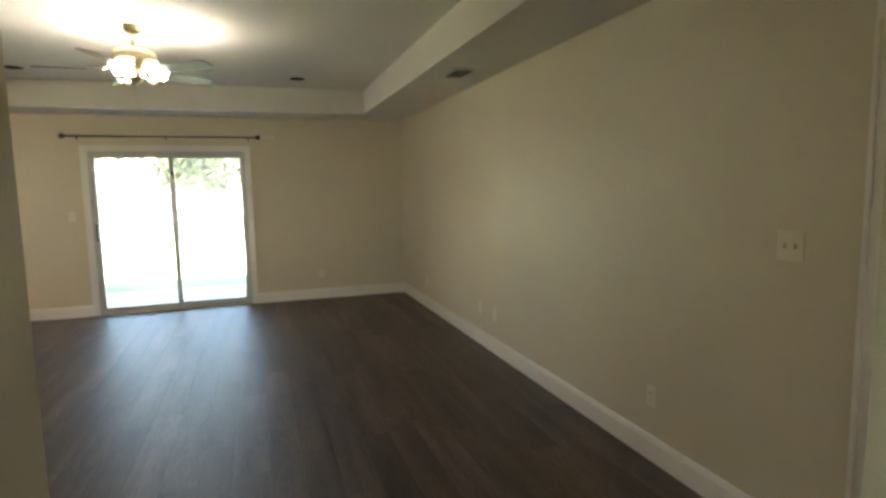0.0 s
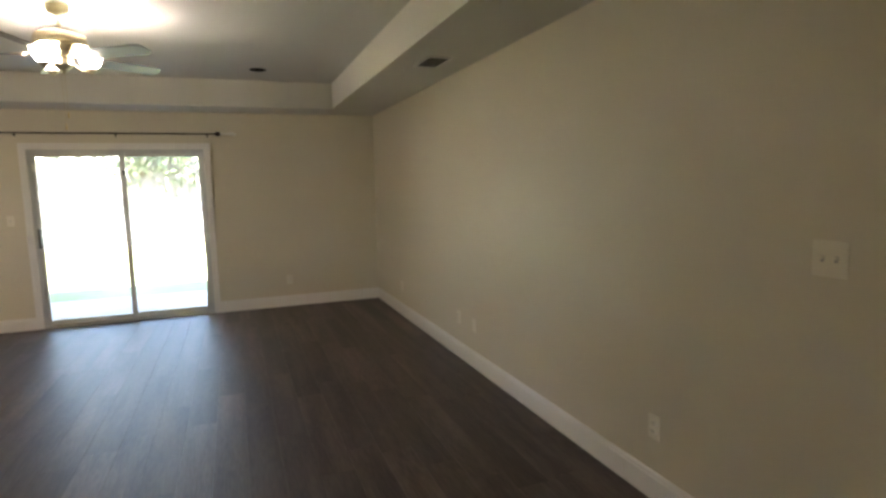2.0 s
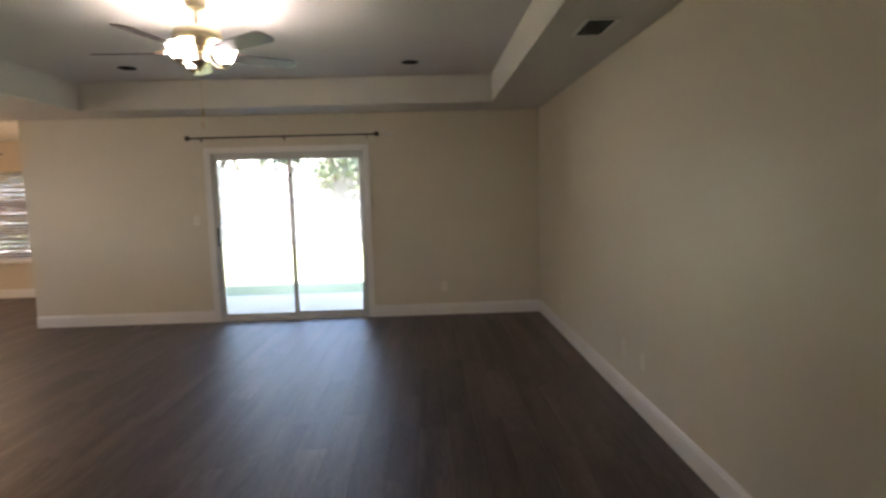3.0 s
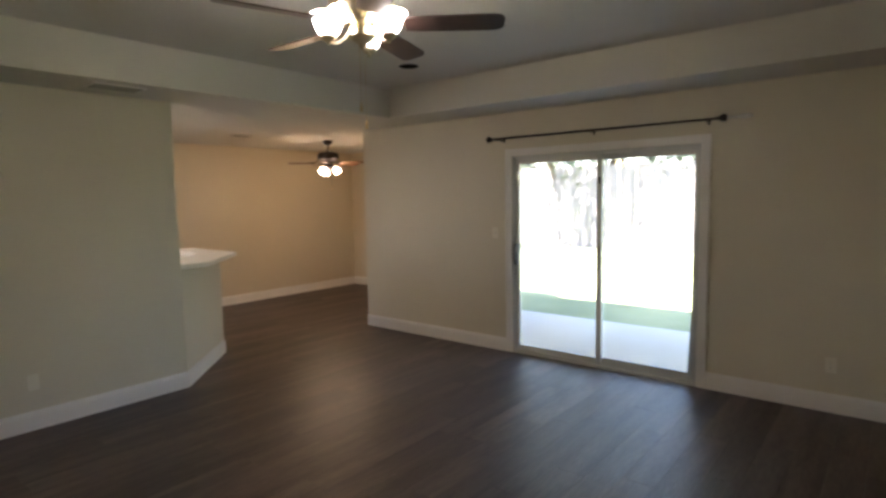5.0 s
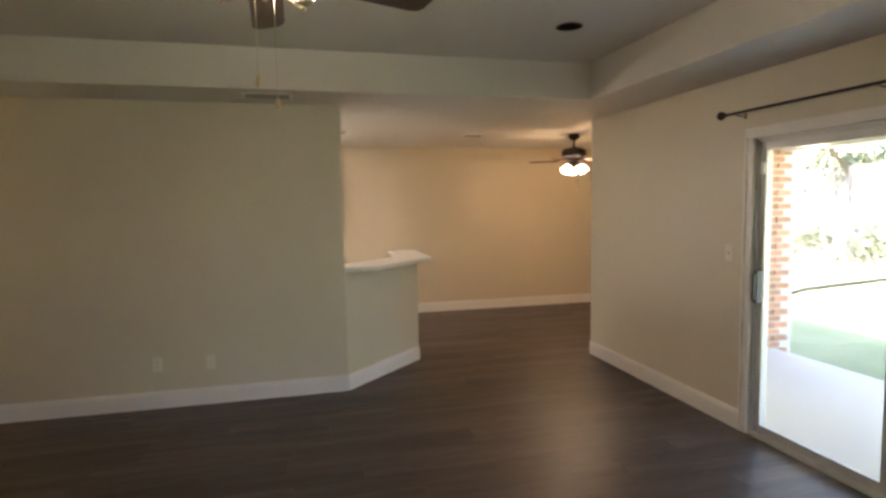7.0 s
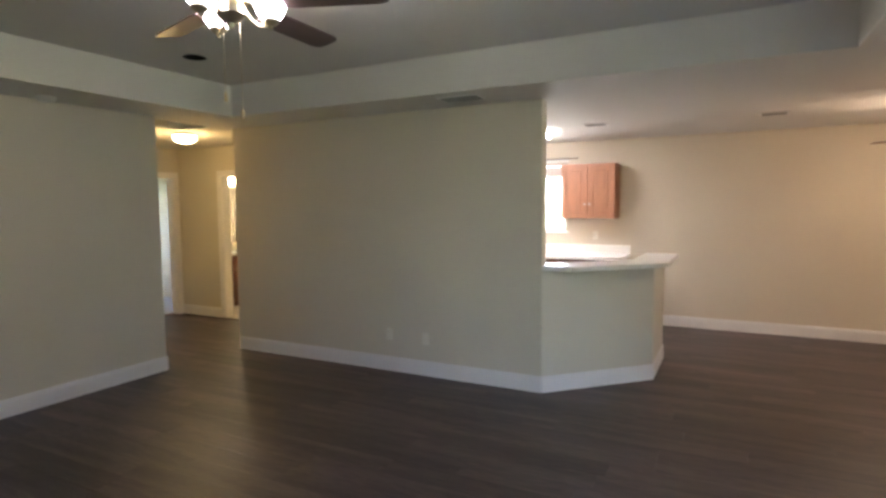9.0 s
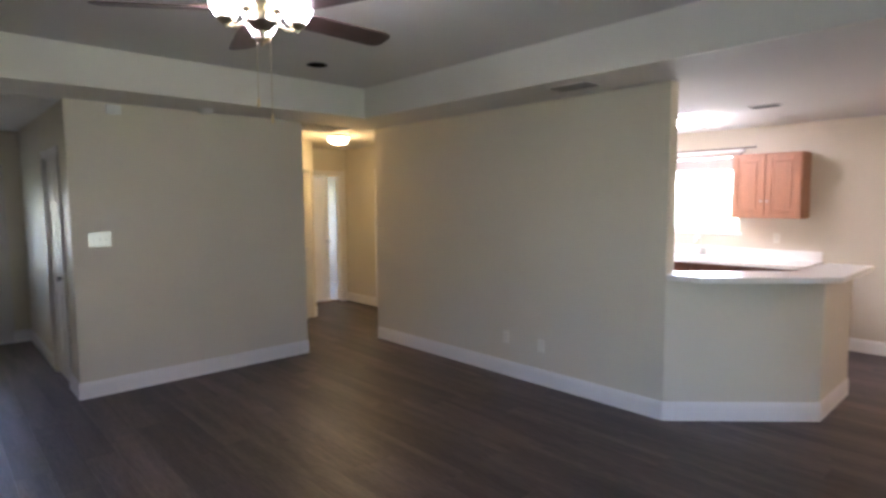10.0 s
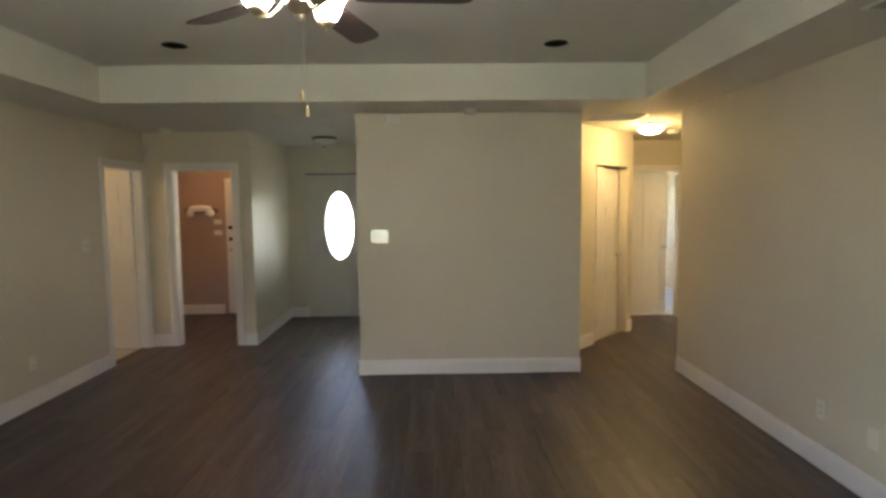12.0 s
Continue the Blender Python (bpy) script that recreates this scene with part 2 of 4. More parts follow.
def wall(name, p, q, thick, openings=(), label="beige painted drywall", mat=None, z1=H + 0.06):
    """A wall from p to q in plan; seen from the side where q is to the right of p, its face lies on the line and its body behind it."""
    d = Vector((q[0] - p[0], q[1] - p[1]))
    ob = solid(name, panel_wall(d.length, 0.0, z1, thick, list(openings)), mat or WALL, label, "wall", "structure")
    ob.matrix_basis = pose(p[0], p[1], 0, 0, 0, math.degrees(math.atan2(d.y, d.x)))
    return ob


def baseboard(p, q, h=0.14, t=0.014):
    d = Vector((q[0] - p[0], q[1] - p[1]))
    bm = bmesh.new()
    prof = [(0, 0), (-t, 0), (-t, h - 0.028), (-t * 0.75, h - 0.02), (-t * 0.75, h - 0.012), (-t * 0.35, h), (0, h)]
    a = [bm.verts.new((0, y, z)) for y, z in prof]
    b = [bm.verts.new((d.length, y, z)) for y, z in prof]
    bm.faces.new(a)
    bm.faces.new(b)
    for i in range(len(prof)):
        k = (i + 1) % len(prof)
        bm.faces.new((a[i], a[k], b[k], b[i]))
    ob = solid("baseboard", bm, TRIM, "tall white painted baseboard along the wall", "baseboard", "structure")
    ob.matrix_basis = pose(p[0], p[1], 0, 0, 0, math.degrees(math.atan2(d.y, d.x)))
    return ob


def casing(p, q, top=DOORH, w=0.07, depth=0.13, name="trim", label="white moulded door casing", lining=True):
    """Casing round an opening from p to q, on the side from which q is to the right of p, with the jamb lining behind it."""
    d = Vector((q[0] - p[0], q[1] - p[1]))
    n = d.length
    e = thing(name, label, "door casing", (p[0], p[1], 0), math.degrees(math.atan2(d.y, d.x)), kind="structure")
    for nm, (x0, x1, z0, z1) in (("side_casing", (-w, 0.004, 0, top)), ("side_casing", (n - 0.004, n + w, 0, top)), ("head_casing", (-w, n + w, top, top + w))):
        bm = bmesh.new()
        box(bm, x0, x1, -0.012, -0.001, z0, z1, 0.002)
        if nm == "head_casing":
            box(bm, x0 + 0.003, x1 - 0.003, -0.020, -0.011, z1 - 0.022, z1 - 0.002, 0.003)
            box(bm, x0 + w - 0.012, x1 - w + 0.012, -0.017, -0.011, z0 + 0.002, z0 + 0.014, 0.002)
        else:
            left = x0 < 0
            o0 = x0 + 0.002 if left else x1 - 0.022
            i0 = x1 - 0.016 if left else x0 + 0.004
            box(bm, o0, o0 + 0.02, -0.020, -0.011, z0, z1, 0.003)
            box(bm, i0, i0 + 0.012, -0.017, -0.011, z0, z1, 0.002)
        part(nm, bm, TRIM, e)
    if lining:
        part("jamb", bx(-0.002, 0.018, 0.0, depth, 0, top, 0.002), TRIM, e)
        part("jamb", bx(n - 0.018, n + 0.002, 0.0, depth, 0, top, 0.002), TRIM, e)
        part("head_jamb", bx(0.018, n - 0.018, 0.0, depth, top - 0.018, top + 0.002, 0.002), TRIM, e)
    return e


def knob_set(parent, x, z, y, side=-1, mat=None, lever=False):
    m = pose(x, y, z, 90 if side < 0 else -90)
    h = part("door_handle", lathe(bmesh.new(), [(0.03, 0), (0.03, 0.006), (0.011, 0.01), (0.011, 0.035), (0.02, 0.042), (0.027, 0.052), (0.025, 0.064), (0.012, 0.07)], seg=16, m=m),
             mat or STEEL, parent, "satin metal knob", True)
    return h


def panel_door(name, at, rz, width, label, mat=None, height=2.02, panels=True, handle=True, both=True):
    """A leaf hinged at its local origin that runs along +x, 35 mm thick about y = 0."""
    e = thing(name, label, "door", at, rz, kind="structure")
    bm = bmesh.new()
    box(bm, 0, width, -0.010, 0.010, 0.012, height, 0.001)
    s, t = 0.11, 0.019
    rails = [(0.012, 0.22), (0.80, 0.92), (1.55, 1.64), (height - 0.11, height)]
    if panels:
        for sd in (-1, 1):
            y0, y1 = (-t, -0.009) if sd < 0 else (0.009, t)
            for x0, x1 in ((0, s), (width / 2 - 0.05, width / 2 + 0.05), (width - s, width)):
                box(bm, x0, x1, y0, y1, 0.012, height, 0.002)
            for z0, z1 in rails:
                for x0, x1 in ((s, width / 2 - 0.05), (width / 2 + 0.05, width - s)):
                    box(bm, x0, x1, y0, y1, z0, z1, 0.002)
            for (a, b), (c, d) in zip(rails, rails[1:]):
                for x0, x1 in ((s, width / 2 - 0.05), (width / 2 + 0.05, width - s)):
                    box(bm, x0 + 0.03, x1 - 0.03, y0 + 0.002, y1 - 0.002, b + 0.03, c - 0.03, 0.004)
    else:
        box(bm, 0, width, -t, t, 0.012, height, 0.002)
    part("leaf", bm, mat or DOORW, e)
    if handle:
        knob_set(e, width - 0.065, 0.97, -t, -1)
        if both:
            knob_set(e, width - 0.065, 0.97, t, 1)
    for z in (0.22, 1.02, 1.82):
        part("hinge", bx(-0.006, 0.006, -t - 0.006, -t + 0.002, z - 0.045, z + 0.045, 0.002), STEEL, e)
    return e


# ---- the large structure ----
E_X, N_Y, S_Y, W_X = 2.692, 8.40, 2.293, -2.925
LD_Y, FOY_W, FOY_E, FRONT_Y = 1.08, 0.115, 1.48, -0.52
KW_X, DN_Y, DE_X = -6.19, 10.68, -3.39
HS_Y, HW_X = -0.14, -4.09
wall("wall_north", (DE_X, N_Y), (2.83, N_Y), 0.15, [(2.175, 3.98, 0.0, 2.02)])
wall("wall_east", (E_X, 8.55), (E_X, LD_Y), 0.12, [(6.685, 7.41, 0.0, DOORH)])
wall("wall_laundry", (4.8, LD_Y), (1.60, LD_Y), 0.12, [(2.41, 3.11, 0.0, DOORH)])
wall("wall_foyer_east", (FOY_E, LD_Y), (FOY_E, FRONT_Y), 0.12)
wall("wall_front", (1.60, FRONT_Y), (-0.005, FRONT_Y), 0.15, [(0.38, 1.31, 0.0, 2.06)])
wall("wall_foyer_west", (FOY_W, FRONT_Y), (FOY_W, 2.16), 0.12, [(1.72, 2.42, 0.0, DOORH)])
wall("wall_south", (FOY_W, S_Y), (-1.98, S_Y), S_Y - 2.16)
wall("wall_hall_east", (-1.975, 2.16), (-1.975, 1.70), 0.12)
wall("wall_hall_diagonal", (-1.975, 1.70), (-3.07, 0.605), 0.12, [(0.629, 1.421, 0.0, DOORH)])
wall("wall_hall_corner", (-3.07, 0.605), (-3.07, HS_Y), 0.12)
wall("wall_hall_south", (-3.07, HS_Y), (-4.21, HS_Y), 0.12, [(0.15, 0.93, 0.0, DOORH)])
wall("wall_hall_west", (HW_X, HS_Y), (HW_X, 2.28), 0.12, [(0.74 - HS_Y, 1.44 - HS_Y, 0.0, DOORH)])
wall("wall_hall_north", (-4.21, 2.28), (-3.04, 2.28), 0.12)
wall("wall_west", (W_X, 2.28), (W_X, 5.803), 0.115)
wall("wall_kitchen_south", (-3.04, 2.62), (KW_X, 2.62), 0.12, mat=KWALL)
wall("wall_kitchen_west", (KW_X, 2.50), (KW_X, 10.83), 0.15, [(1.52, 2.64, 1.22, 2.17)], mat=KWALL)
wall("wall_dining_north", (KW_X, DN_Y), (-3.30, DN_Y), 0.15, [(0.44, 1.34, 0.58, 2.0)], mat=KWALL)
wall("wall_dining_east", (DE_X, DN_Y), (DE_X, 8.55), 0.09, mat=KWALL)
wall("wall_bedroom_south", (-2.48, -3.2), (-5.0, -3.2), 0.12, [(1.0, 1.9, 0.9, 2.0)])
wall("wall_bedroom_west", (-5.0, -3.2), (-5.0, -0.26), 0.12)
wall("wall_bedroom_east", (-2.60, -0.26), (-2.60, -3.2), 0.12)
wall("wall_closet_south", (-0.125, -0.2), (-2.95, -0.2), 0.12)
wall("wall_bath_south", (-4.17, -0.35), (-6.0, -0.35), 0.12)
wall("wall_bath_west", (-5.9, -0.35), (-5.9, 2.50), 0.12)
wall("wall_laundry_south", (3.45, -0.85), (1.60, -0.85), 0.12, mat=LWALL, label="reddish tan painted drywall")
wall("wall_laundry_east", (3.40, 0.96), (3.40, -0.85), 0.12, mat=LWALL, label="reddish tan painted drywall")
wall("wall_side_room_north", (2.80, 3.2), (4.8, 3.2), 0.12)
wall("wall_side_room_east", (4.8, 3.2), (4.8, LD_Y), 0.12)

half = prism(bmesh.new(), [(-2.925, 5.805), (-3.717, 6.597), (-4.55, 6.597), (-4.55, 6.472), (-3.767, 6.472), (-3.04, 5.747), (-3.04, 5.797)][:6], 0.0, 1.04)
solid("half_wall", half, WALL, "beige painted angled half wall of the peninsula", "half wall", "structure")

cb = bmesh.new()
TX0, TX1, TY0, TY1 = -2.335, 2.063, 2.925, 7.805
for r in ((-6.34, 4.95, -3.35, TY0 - 0.05), (-6.34, TX0 - 0.05, TY0 - 0.05, TY1 + 0.05), (TX1 + 0.05, 4.95, TY0 - 0.05, TY1 + 0.05), (-6.34, 2.83, TY1 + 0.05, 8.55),
          (-6.34, -3.24, 8.55, 10.83)):
    box(cb, *r, H, H + 0.10)
solid("ceiling", cb, CEIL, "off-white textured drywall ceiling and soffit", "ceiling", "structure")
solid("tray_ceiling", bx(TX0 - 0.05, TX1 + 0.05, TY0 - 0.05, TY1 + 0.05, TRAY, TRAY + 0.1), CEIL, "off-white recessed tray ceiling", "ceiling", "structure")
tb = bmesh.new()
box(tb, TX0 - 0.05, TX1 + 0.05, TY1, TY1 + 0.05, H, TRAY - 0.001)
box(tb, TX0 - 0.05, TX1 + 0.05, TY0 - 0.05, TY0, H, TRAY - 0.001)
box(tb, TX0 - 0.05, TX0, TY0, TY1, H, TRAY - 0.001)
box(tb, TX1, TX1 + 0.05, TY0, TY1, H, TRAY - 0.001)
solid("tray_wall", tb, TRAYSIDE, "light beige vertical sides of the tray", "ceiling", "structure")
# unseen flat slabs that keep the sun out of the rooms
rf = box(bx(-6.9, 5.4, -0.95, 8.9, 2.95, 3.10), -6.9, -2.3, -3.42, -0.951, 2.95, 3.10)
solid("roof", rf, ROOF, "unseen flat grey roof slab over the house", "roof", "structure")
floor = solid("floor", bx(-6.34, 4.95, -3.35, 8.55, -0.10, -0.010), SUBFLOOR, "dark grey-brown vinyl plank flooring", "floor", "structure")
floor2 = solid("floor_dining", bx(-6.34, -3.302, 8.55, 10.83, -0.10, -0.010), SUBFLOOR, "dark grey-brown vinyl plank flooring", "floor", "structure")

# baseboards, butted between casings
T = 0.014
for p, q in (((DE_X, N_Y), (-1.287, N_Y)), ((0.662, N_Y), (E_X, N_Y)), ((E_X, N_Y - T), (E_X, 1.937)), ((2.68, LD_Y), (2.462, LD_Y)), ((1.618, LD_Y), (FOY_E - T, LD_Y)),
             ((FOY_E, LD_Y), (FOY_E, FRONT_Y)), ((FOY_E - T, FRONT_Y), (1.222, FRONT_Y)), ((0.288, FRONT_Y), (FOY_W + T, FRONT_Y)), ((FOY_W, FRONT_Y), (FOY_W, 1.128)),
             ((FOY_W, 1.972), (FOY_W, S_Y)), ((FOY_W + T, S_Y), (-1.975 - T, S_Y)), ((-1.975, S_Y), (-1.975, 1.70)), ((-1.975, 1.70), (-2.40, 1.275)), ((-2.99, 0.685), (-3.07, 0.605)),
             ((-3.07, 0.605), (-3.07, HS_Y)), ((HW_X, HS_Y), (HW_X, 0.668)), ((HW_X, 1.512), (HW_X, 2.28)), ((HW_X, 2.28), (-3.04, 2.28)),
             ((W_X, S_Y), (W_X, 5.805)), ((W_X, 5.805), (-3.717, 6.597)), ((-3.717, 6.597), (-4.55, 6.597)), ((KW_X, 6.1), (KW_X, DN_Y)), ((KW_X + T, DN_Y), (DE_X - T, DN_Y)),
             ((DE_X, DN_Y), (DE_X, N_Y)), ((-3.2, -3.2), (-5.0, -3.2)), ((3.40, -0.85), (2.56, -0.85)), ((-0.6, -0.2), (-2.95, -0.2))):
    baseboard(p, q)

# door casings and leaves
casing((E_X, 1.865), (E_X, 1.14))
casing((2.39, LD_Y), (1.69, LD_Y))
casing((FOY_W, 1.20), (FOY_W, 1.90))
casing((-3.22, HS_Y), (-4.00, HS_Y))
casing((HW_X, 0.74), (HW_X, 1.44))
casing((-1.215, N_Y), (0.59, N_Y), top=2.02, name="slider_trim", label="white moulded casing round the glass door", lining=False)
sp = thing("strike_plate", "small dark metal strike plate in the door jamb", "strike plate", (E_X + 0.055, 1.8465, 0.93))
part("plate", bx(-0.014, 0.014, -0.002, 0.0, -0.03, 0.03, 0.0008), DARKMETAL, sp)
panel_door("door_1", (2.79, 1.165, 0), 4, 0.70, "white panelled door standing open into the side room")
panel_door("door_2", (FOY_W - 0.03, 1.205, 0), 90, 0.69, "white panelled closet door, closed", both=False)
panel_door("door_3", (-3.24, -0.24, 0), 199, 0.75, "off-white panelled bedroom door standing ajar")
panel_door("door_4", (-2.435, 1.185, 0), 233.5, 0.74, "yellow-lit white door open in the diagonal hall wall")
d5 = panel_door("door_5", (1.62, -0.825, 0), 0, 0.86, "warm-lit white six-panel outer door, closed")
for z in (1.13, 1.30):
    part("deadbolt", lathe(bmesh.new(), [(0.03, 0), (0.03, 0.012), (0.018, 0.016), (0.014, 0.034)], seg=16, m=pose(0.795, 0.019, z, -90)), DARKMETAL, d5, smooth=True)

# front door with an oval light
fd = thing("door_6", "grey-beige front door with a frosted oval glass", "door", (1.2185, FRONT_Y - 0.03, 0), 180, kind="structure")
W6, OX, OZ, OA, OB = 0.927, 0.46, 1.315, 0.205, 0.488
bm = bmesh.new()
SEG = 48
for y in (-0.022, 0.022):
    inner, outer = [], []
    for i in range(SEG):
        a = 2 * math.pi * i / SEG
        c, s = math.cos(a), math.sin(a)
        inner.append(bm.verts.new((OX + OA * c, y, OZ + OB * s)))
        k = min((W6 - OX if c > 0 else OX) / max(abs(c), 1e-6), ((2.058 - OZ) if s > 0 else OZ - 0.011) / max(abs(s), 1e-6))
        px, pz = OX + k * c, OZ + k * s
        for qx, qz in ((0, 0.011), (W6, 0.011), (0, 2.058), (W6, 2.058)):
            if abs(math.atan2(qz - OZ, qx - OX) % 6.28319 - a) < math.pi / SEG:
                px, pz = qx, qz
        outer.append(bm.verts.new((px, y, pz)))
    for i in range(SEG):
        j = (i + 1) % SEG
        bm.faces.new((inner[i], inner[j], outer[j], outer[i]))
    if y < 0:
        keep = inner
    else:
        for i in range(SEG):
            j = (i + 1) % SEG
            bm.faces.new((keep[i], keep[j], inner[j], inner[i]))
part("leaf", bm, FDOOR, fd)
bm = bmesh.new()
ring = []
for i in range(SEG):
    a = 2 * math.pi * i / SEG
    ring.append([bm.verts.new((OX + (OA + d) * math.cos(a), y, OZ + (OB + d) * math.sin(a))) for d, y in ((0.03, 0.021), (0.022, 0.034), (0.004, 0.032), (-0.008, 0.02))])
for i in range(SEG):
    j = (i + 1) % SEG
    for k in range(3):
        bm.faces.new((ring[i][k], ring[j][k], ring[j][k + 1], ring[i][k + 1]))
part("oval_frame", bm, FDOOR, fd, smooth=True)
bm = bmesh.new()
for y in (-0.006, 0.006):
    bm.faces.new([bm.verts.new((OX + OA * math.cos(2 * math.pi * i / SEG), y, OZ + OB * math.sin(2 * math.pi * i / SEG))) for i in range(SEG)])
o = part("oval_pane", bm, OVAL, fd, "frosted daylit glass")
o.visible_shadow = False
for z, r, mt in ((1.22, 0.030, STEEL), (1.11, 0.024, BLACK), (0.91, 0.030, BLACK)):
    part("deadbolt", lathe(bmesh.new(), [(r, 0), (r, 0.012), (r * 0.6, 0.016), (r * 0.5, 0.034)], seg=16, m=pose(0.875, 0.022, z, -90)), mt, fd, smooth=True)
part("latch_plate", bx(0.85, 0.92, 0.022, 0.027, 1.35, 1.362, 0.001), STEEL, fd)
lv = part("lever_handle", lathe(bmesh.new(), [(0.028, 0), (0.028, 0.008), (0.011, 0.012), (0.011, 0.05)], seg=16, m=pose(0.875, 0.022, 1.03, -90)), STEEL, fd, "satin nickel lever", True)
part("lever", bx(0.77, 0.885, 0.062, 0.076, 1.022, 1.038, 0.004), STEEL, lv)
fj = thing("front_door_frame", "grey-beige painted front door frame", "door frame", kind="structure")
for a in ((0.275, 0.293), (1.217, 1.235)):
    part("jamb", bx(a[0], a[1], FRONT_Y - 0.14, FRONT_Y + 0.006, 0, 2.062, 0.002), FDOOR, fj)
part("head_jamb", bx(0.275, 1.235, FRONT_Y - 0.14, FRONT_Y + 0.006, 2.062, 2.08, 0.002), FDOOR, fj)
# black bar drawn as the shade line in the head gap
part("head_gap_shade", bx(0.2935, 1.2165, FRONT_Y - 0.03, FRONT_Y - 0.002, 2.046, 2.0615, 0.002), BLACK, fj, "black bar painted as the shaded gap above the leaf")
part("threshold", bx(0.29, 1.22, FRONT_Y - 0.15, FRONT_Y + 0.01, -0.008, 0.012, 0.003), ALU, fj)

# sliding glass door
sd = thing("door_7", "aluminium sliding glass patio door with two panes", "sliding door", (0, N_Y, 0), kind="structure")
SX0, SX1, SZ = -1.213, 0.588, 2.018
for x0, x1 in ((SX0, SX0 + 0.022), (SX1 - 0.022, SX1)):
    part("outer_stile", bx(x0, x1, 0.01, 0.13, 0.0, SZ, 0.003), ALU, sd)
part("head_track", bx(SX0, SX1, 0.01, 0.13, SZ - 0.025, SZ, 0.003), ALU, sd)
bm = bmesh.new()
box(bm, SX0, SX1, 0.0, 0.13, -0.005, 0.022, 0.003)
for y in (0.035, 0.075):
    box(bm, SX0, SX1, y, y + 0.008, 0.02, 0.036)
part("sill_track", bm, ALU, sd)
MID, SW = -0.30, 0.05


def sash(x0, x1, y, name):
    s = part(name, bx(x0, x0 + SW, y, y + 0.03, 0.03, SZ - 0.02, 0.003), ALU, sd)
    part("stile", bx(x1 - SW, x1, y, y + 0.03, 0.03, SZ - 0.02, 0.003), ALU, s)
    part("bottom_rail", bx(x0 + SW, x1 - SW, y, y + 0.03, 0.03, 0.085, 0.003), ALU, s)
    part("top_rail", bx(x0 + SW, x1 - SW, y, y + 0.03, SZ - 0.082, SZ - 0.02, 0.003), ALU, s)
    g = part("pane", bx(x0 + 0.032, x1 - 0.032, y + 0.012, y + 0.018, 0.08, SZ - 0.078), GLASS, s, "clear glass")
    g.visible_shadow = False
    return s


sl = sash(SX0 + 0.018, MID + 0.032, 0.03, "sliding_sash")
sash(MID - 0.032, SX1 - 0.018, 0.075, "fixed_sash")
bm = bmesh.new()
box(bm, SX0 + 0.032, SX0 + 0.066, -0.018, 0.03, 0.92, 1.14, 0.006)
box(bm, SX0 + 0.036, SX0 + 0.060, -0.038, -0.016, 0.94, 1.12, 0.008)
part("pull_handle", bm, GREYMETAL, sl, "dark grey metal pull handle")
part("latch", bx(SX0 + 0.034, SX0 + 0.062, 0.012, 0.03, 1.78, 1.86, 0.003), PLASTIC, sl)
part("mid_lock", bx(MID + 0.0, MID + 0.02, 0.018, 0.032, 1.72, 1.78, 0.003), BLACK, sl)
bar = tube(bmesh.new(), [(SX1 - 0.075, N_Y + 0.045, 0.05), (SX1 - 0.045, N_Y + 0.04, 0.75)], 0.012)
solid("security_bar", bar, ALU, "grey metal security bar leaning in the sliding door track", "bar", smooth=True)

# kitchen window and dining window
def window(name, at, rz, w, h, depth, label, rail=True):
    """Local x along the wall from 0 to w, z from 0 to h, y into the wall."""
    e = thing(name, label, "window", at, rz, kind="structure")
    for nm, r in (("window_frame", (0, 0.04, 0.06, 0.12, 0, h)), ("window_frame", (w - 0.04, w, 0.06, 0.12, 0, h)), ("window_frame", (0.04, w - 0.04, 0.06, 0.12, 0, 0.04)),
                  ("window_frame", (0.04, w - 0.04, 0.06, 0.12, h - 0.04, h)), ("meeting_rail", (0.04, w - 0.04, 0.06, 0.12, h * 0.48, h * 0.48 + 0.045)))[:5 if rail else 4]:
        part(nm, bx(*r, 0.003), TRIM, e)
    for z0, z1 in ((0.04, h * 0.48), (h * 0.48 + 0.045, h - 0.04)) if rail else ((0.04, h - 0.04),):
        g = part("pane", bx(0.04, w - 0.04, 0.088, 0.092, z0, z1), GLASS, e)
        g.visible_shadow = False
    part("window_sill", bx(-0.03, w + 0.03, -0.03, 0.06, -0.028, -0.003, 0.004), TRIM, e)
    return e


window("window_1", (KW_X, 4.02, 1.22), 90, 1.12, 0.95, 0.15, "white-framed kitchen window above the sink", False)
window("window_2", (-5.75, DN_Y, 0.58), 0, 0.90, 1.42, 0.15, "white-framed sash window of the dining room")


def blind(at, rz, w, h, drop, label, mat=None):
    """Slatted blind in a window opening of w by h, lowered by drop metres."""
    e = thing("window_blind", label, "window blind", at, rz)
    part("head_rail", bx(0.01, w - 0.01, 0.005, 0.05, h - 0.045, h - 0.003, 0.003), mat or SLAT, e)
    n = int(h / 0.042)
    gap = drop / n
    mesh = None
    for i in range(n):
        z = h - 0.06 - i * gap
        m = pose(w / 2, 0.03, z, -30 if gap > 0.02 else 2)
        if mesh is None:
            mesh = mesh_of(bx(-w / 2 + 0.012, w / 2 - 0.012, -0.024, 0.024, -0.0013 if gap > 0.02 else -gap * 0.485, 0.0013 if gap > 0.02 else gap * 0.485), "slat", mat or SLAT)
        s = new("slat", mesh)
        s.parent = e
        s.matrix_basis = m
    part("bottom_rail", bx(0.012, w - 0.012, 0.012, 0.048, h - 0.075 - drop, h - 0.06 - drop, 0.003), mat or SLAT, e)
    for x in (w * 0.2, w * 0.8):
        part("ladder_cord", tube(bmesh.new(), [(x, 0.004, h - 0.05), (x, 0.004, h - 0.06 - drop)], 0.0015, 5), mat or SLAT, e)
    return e


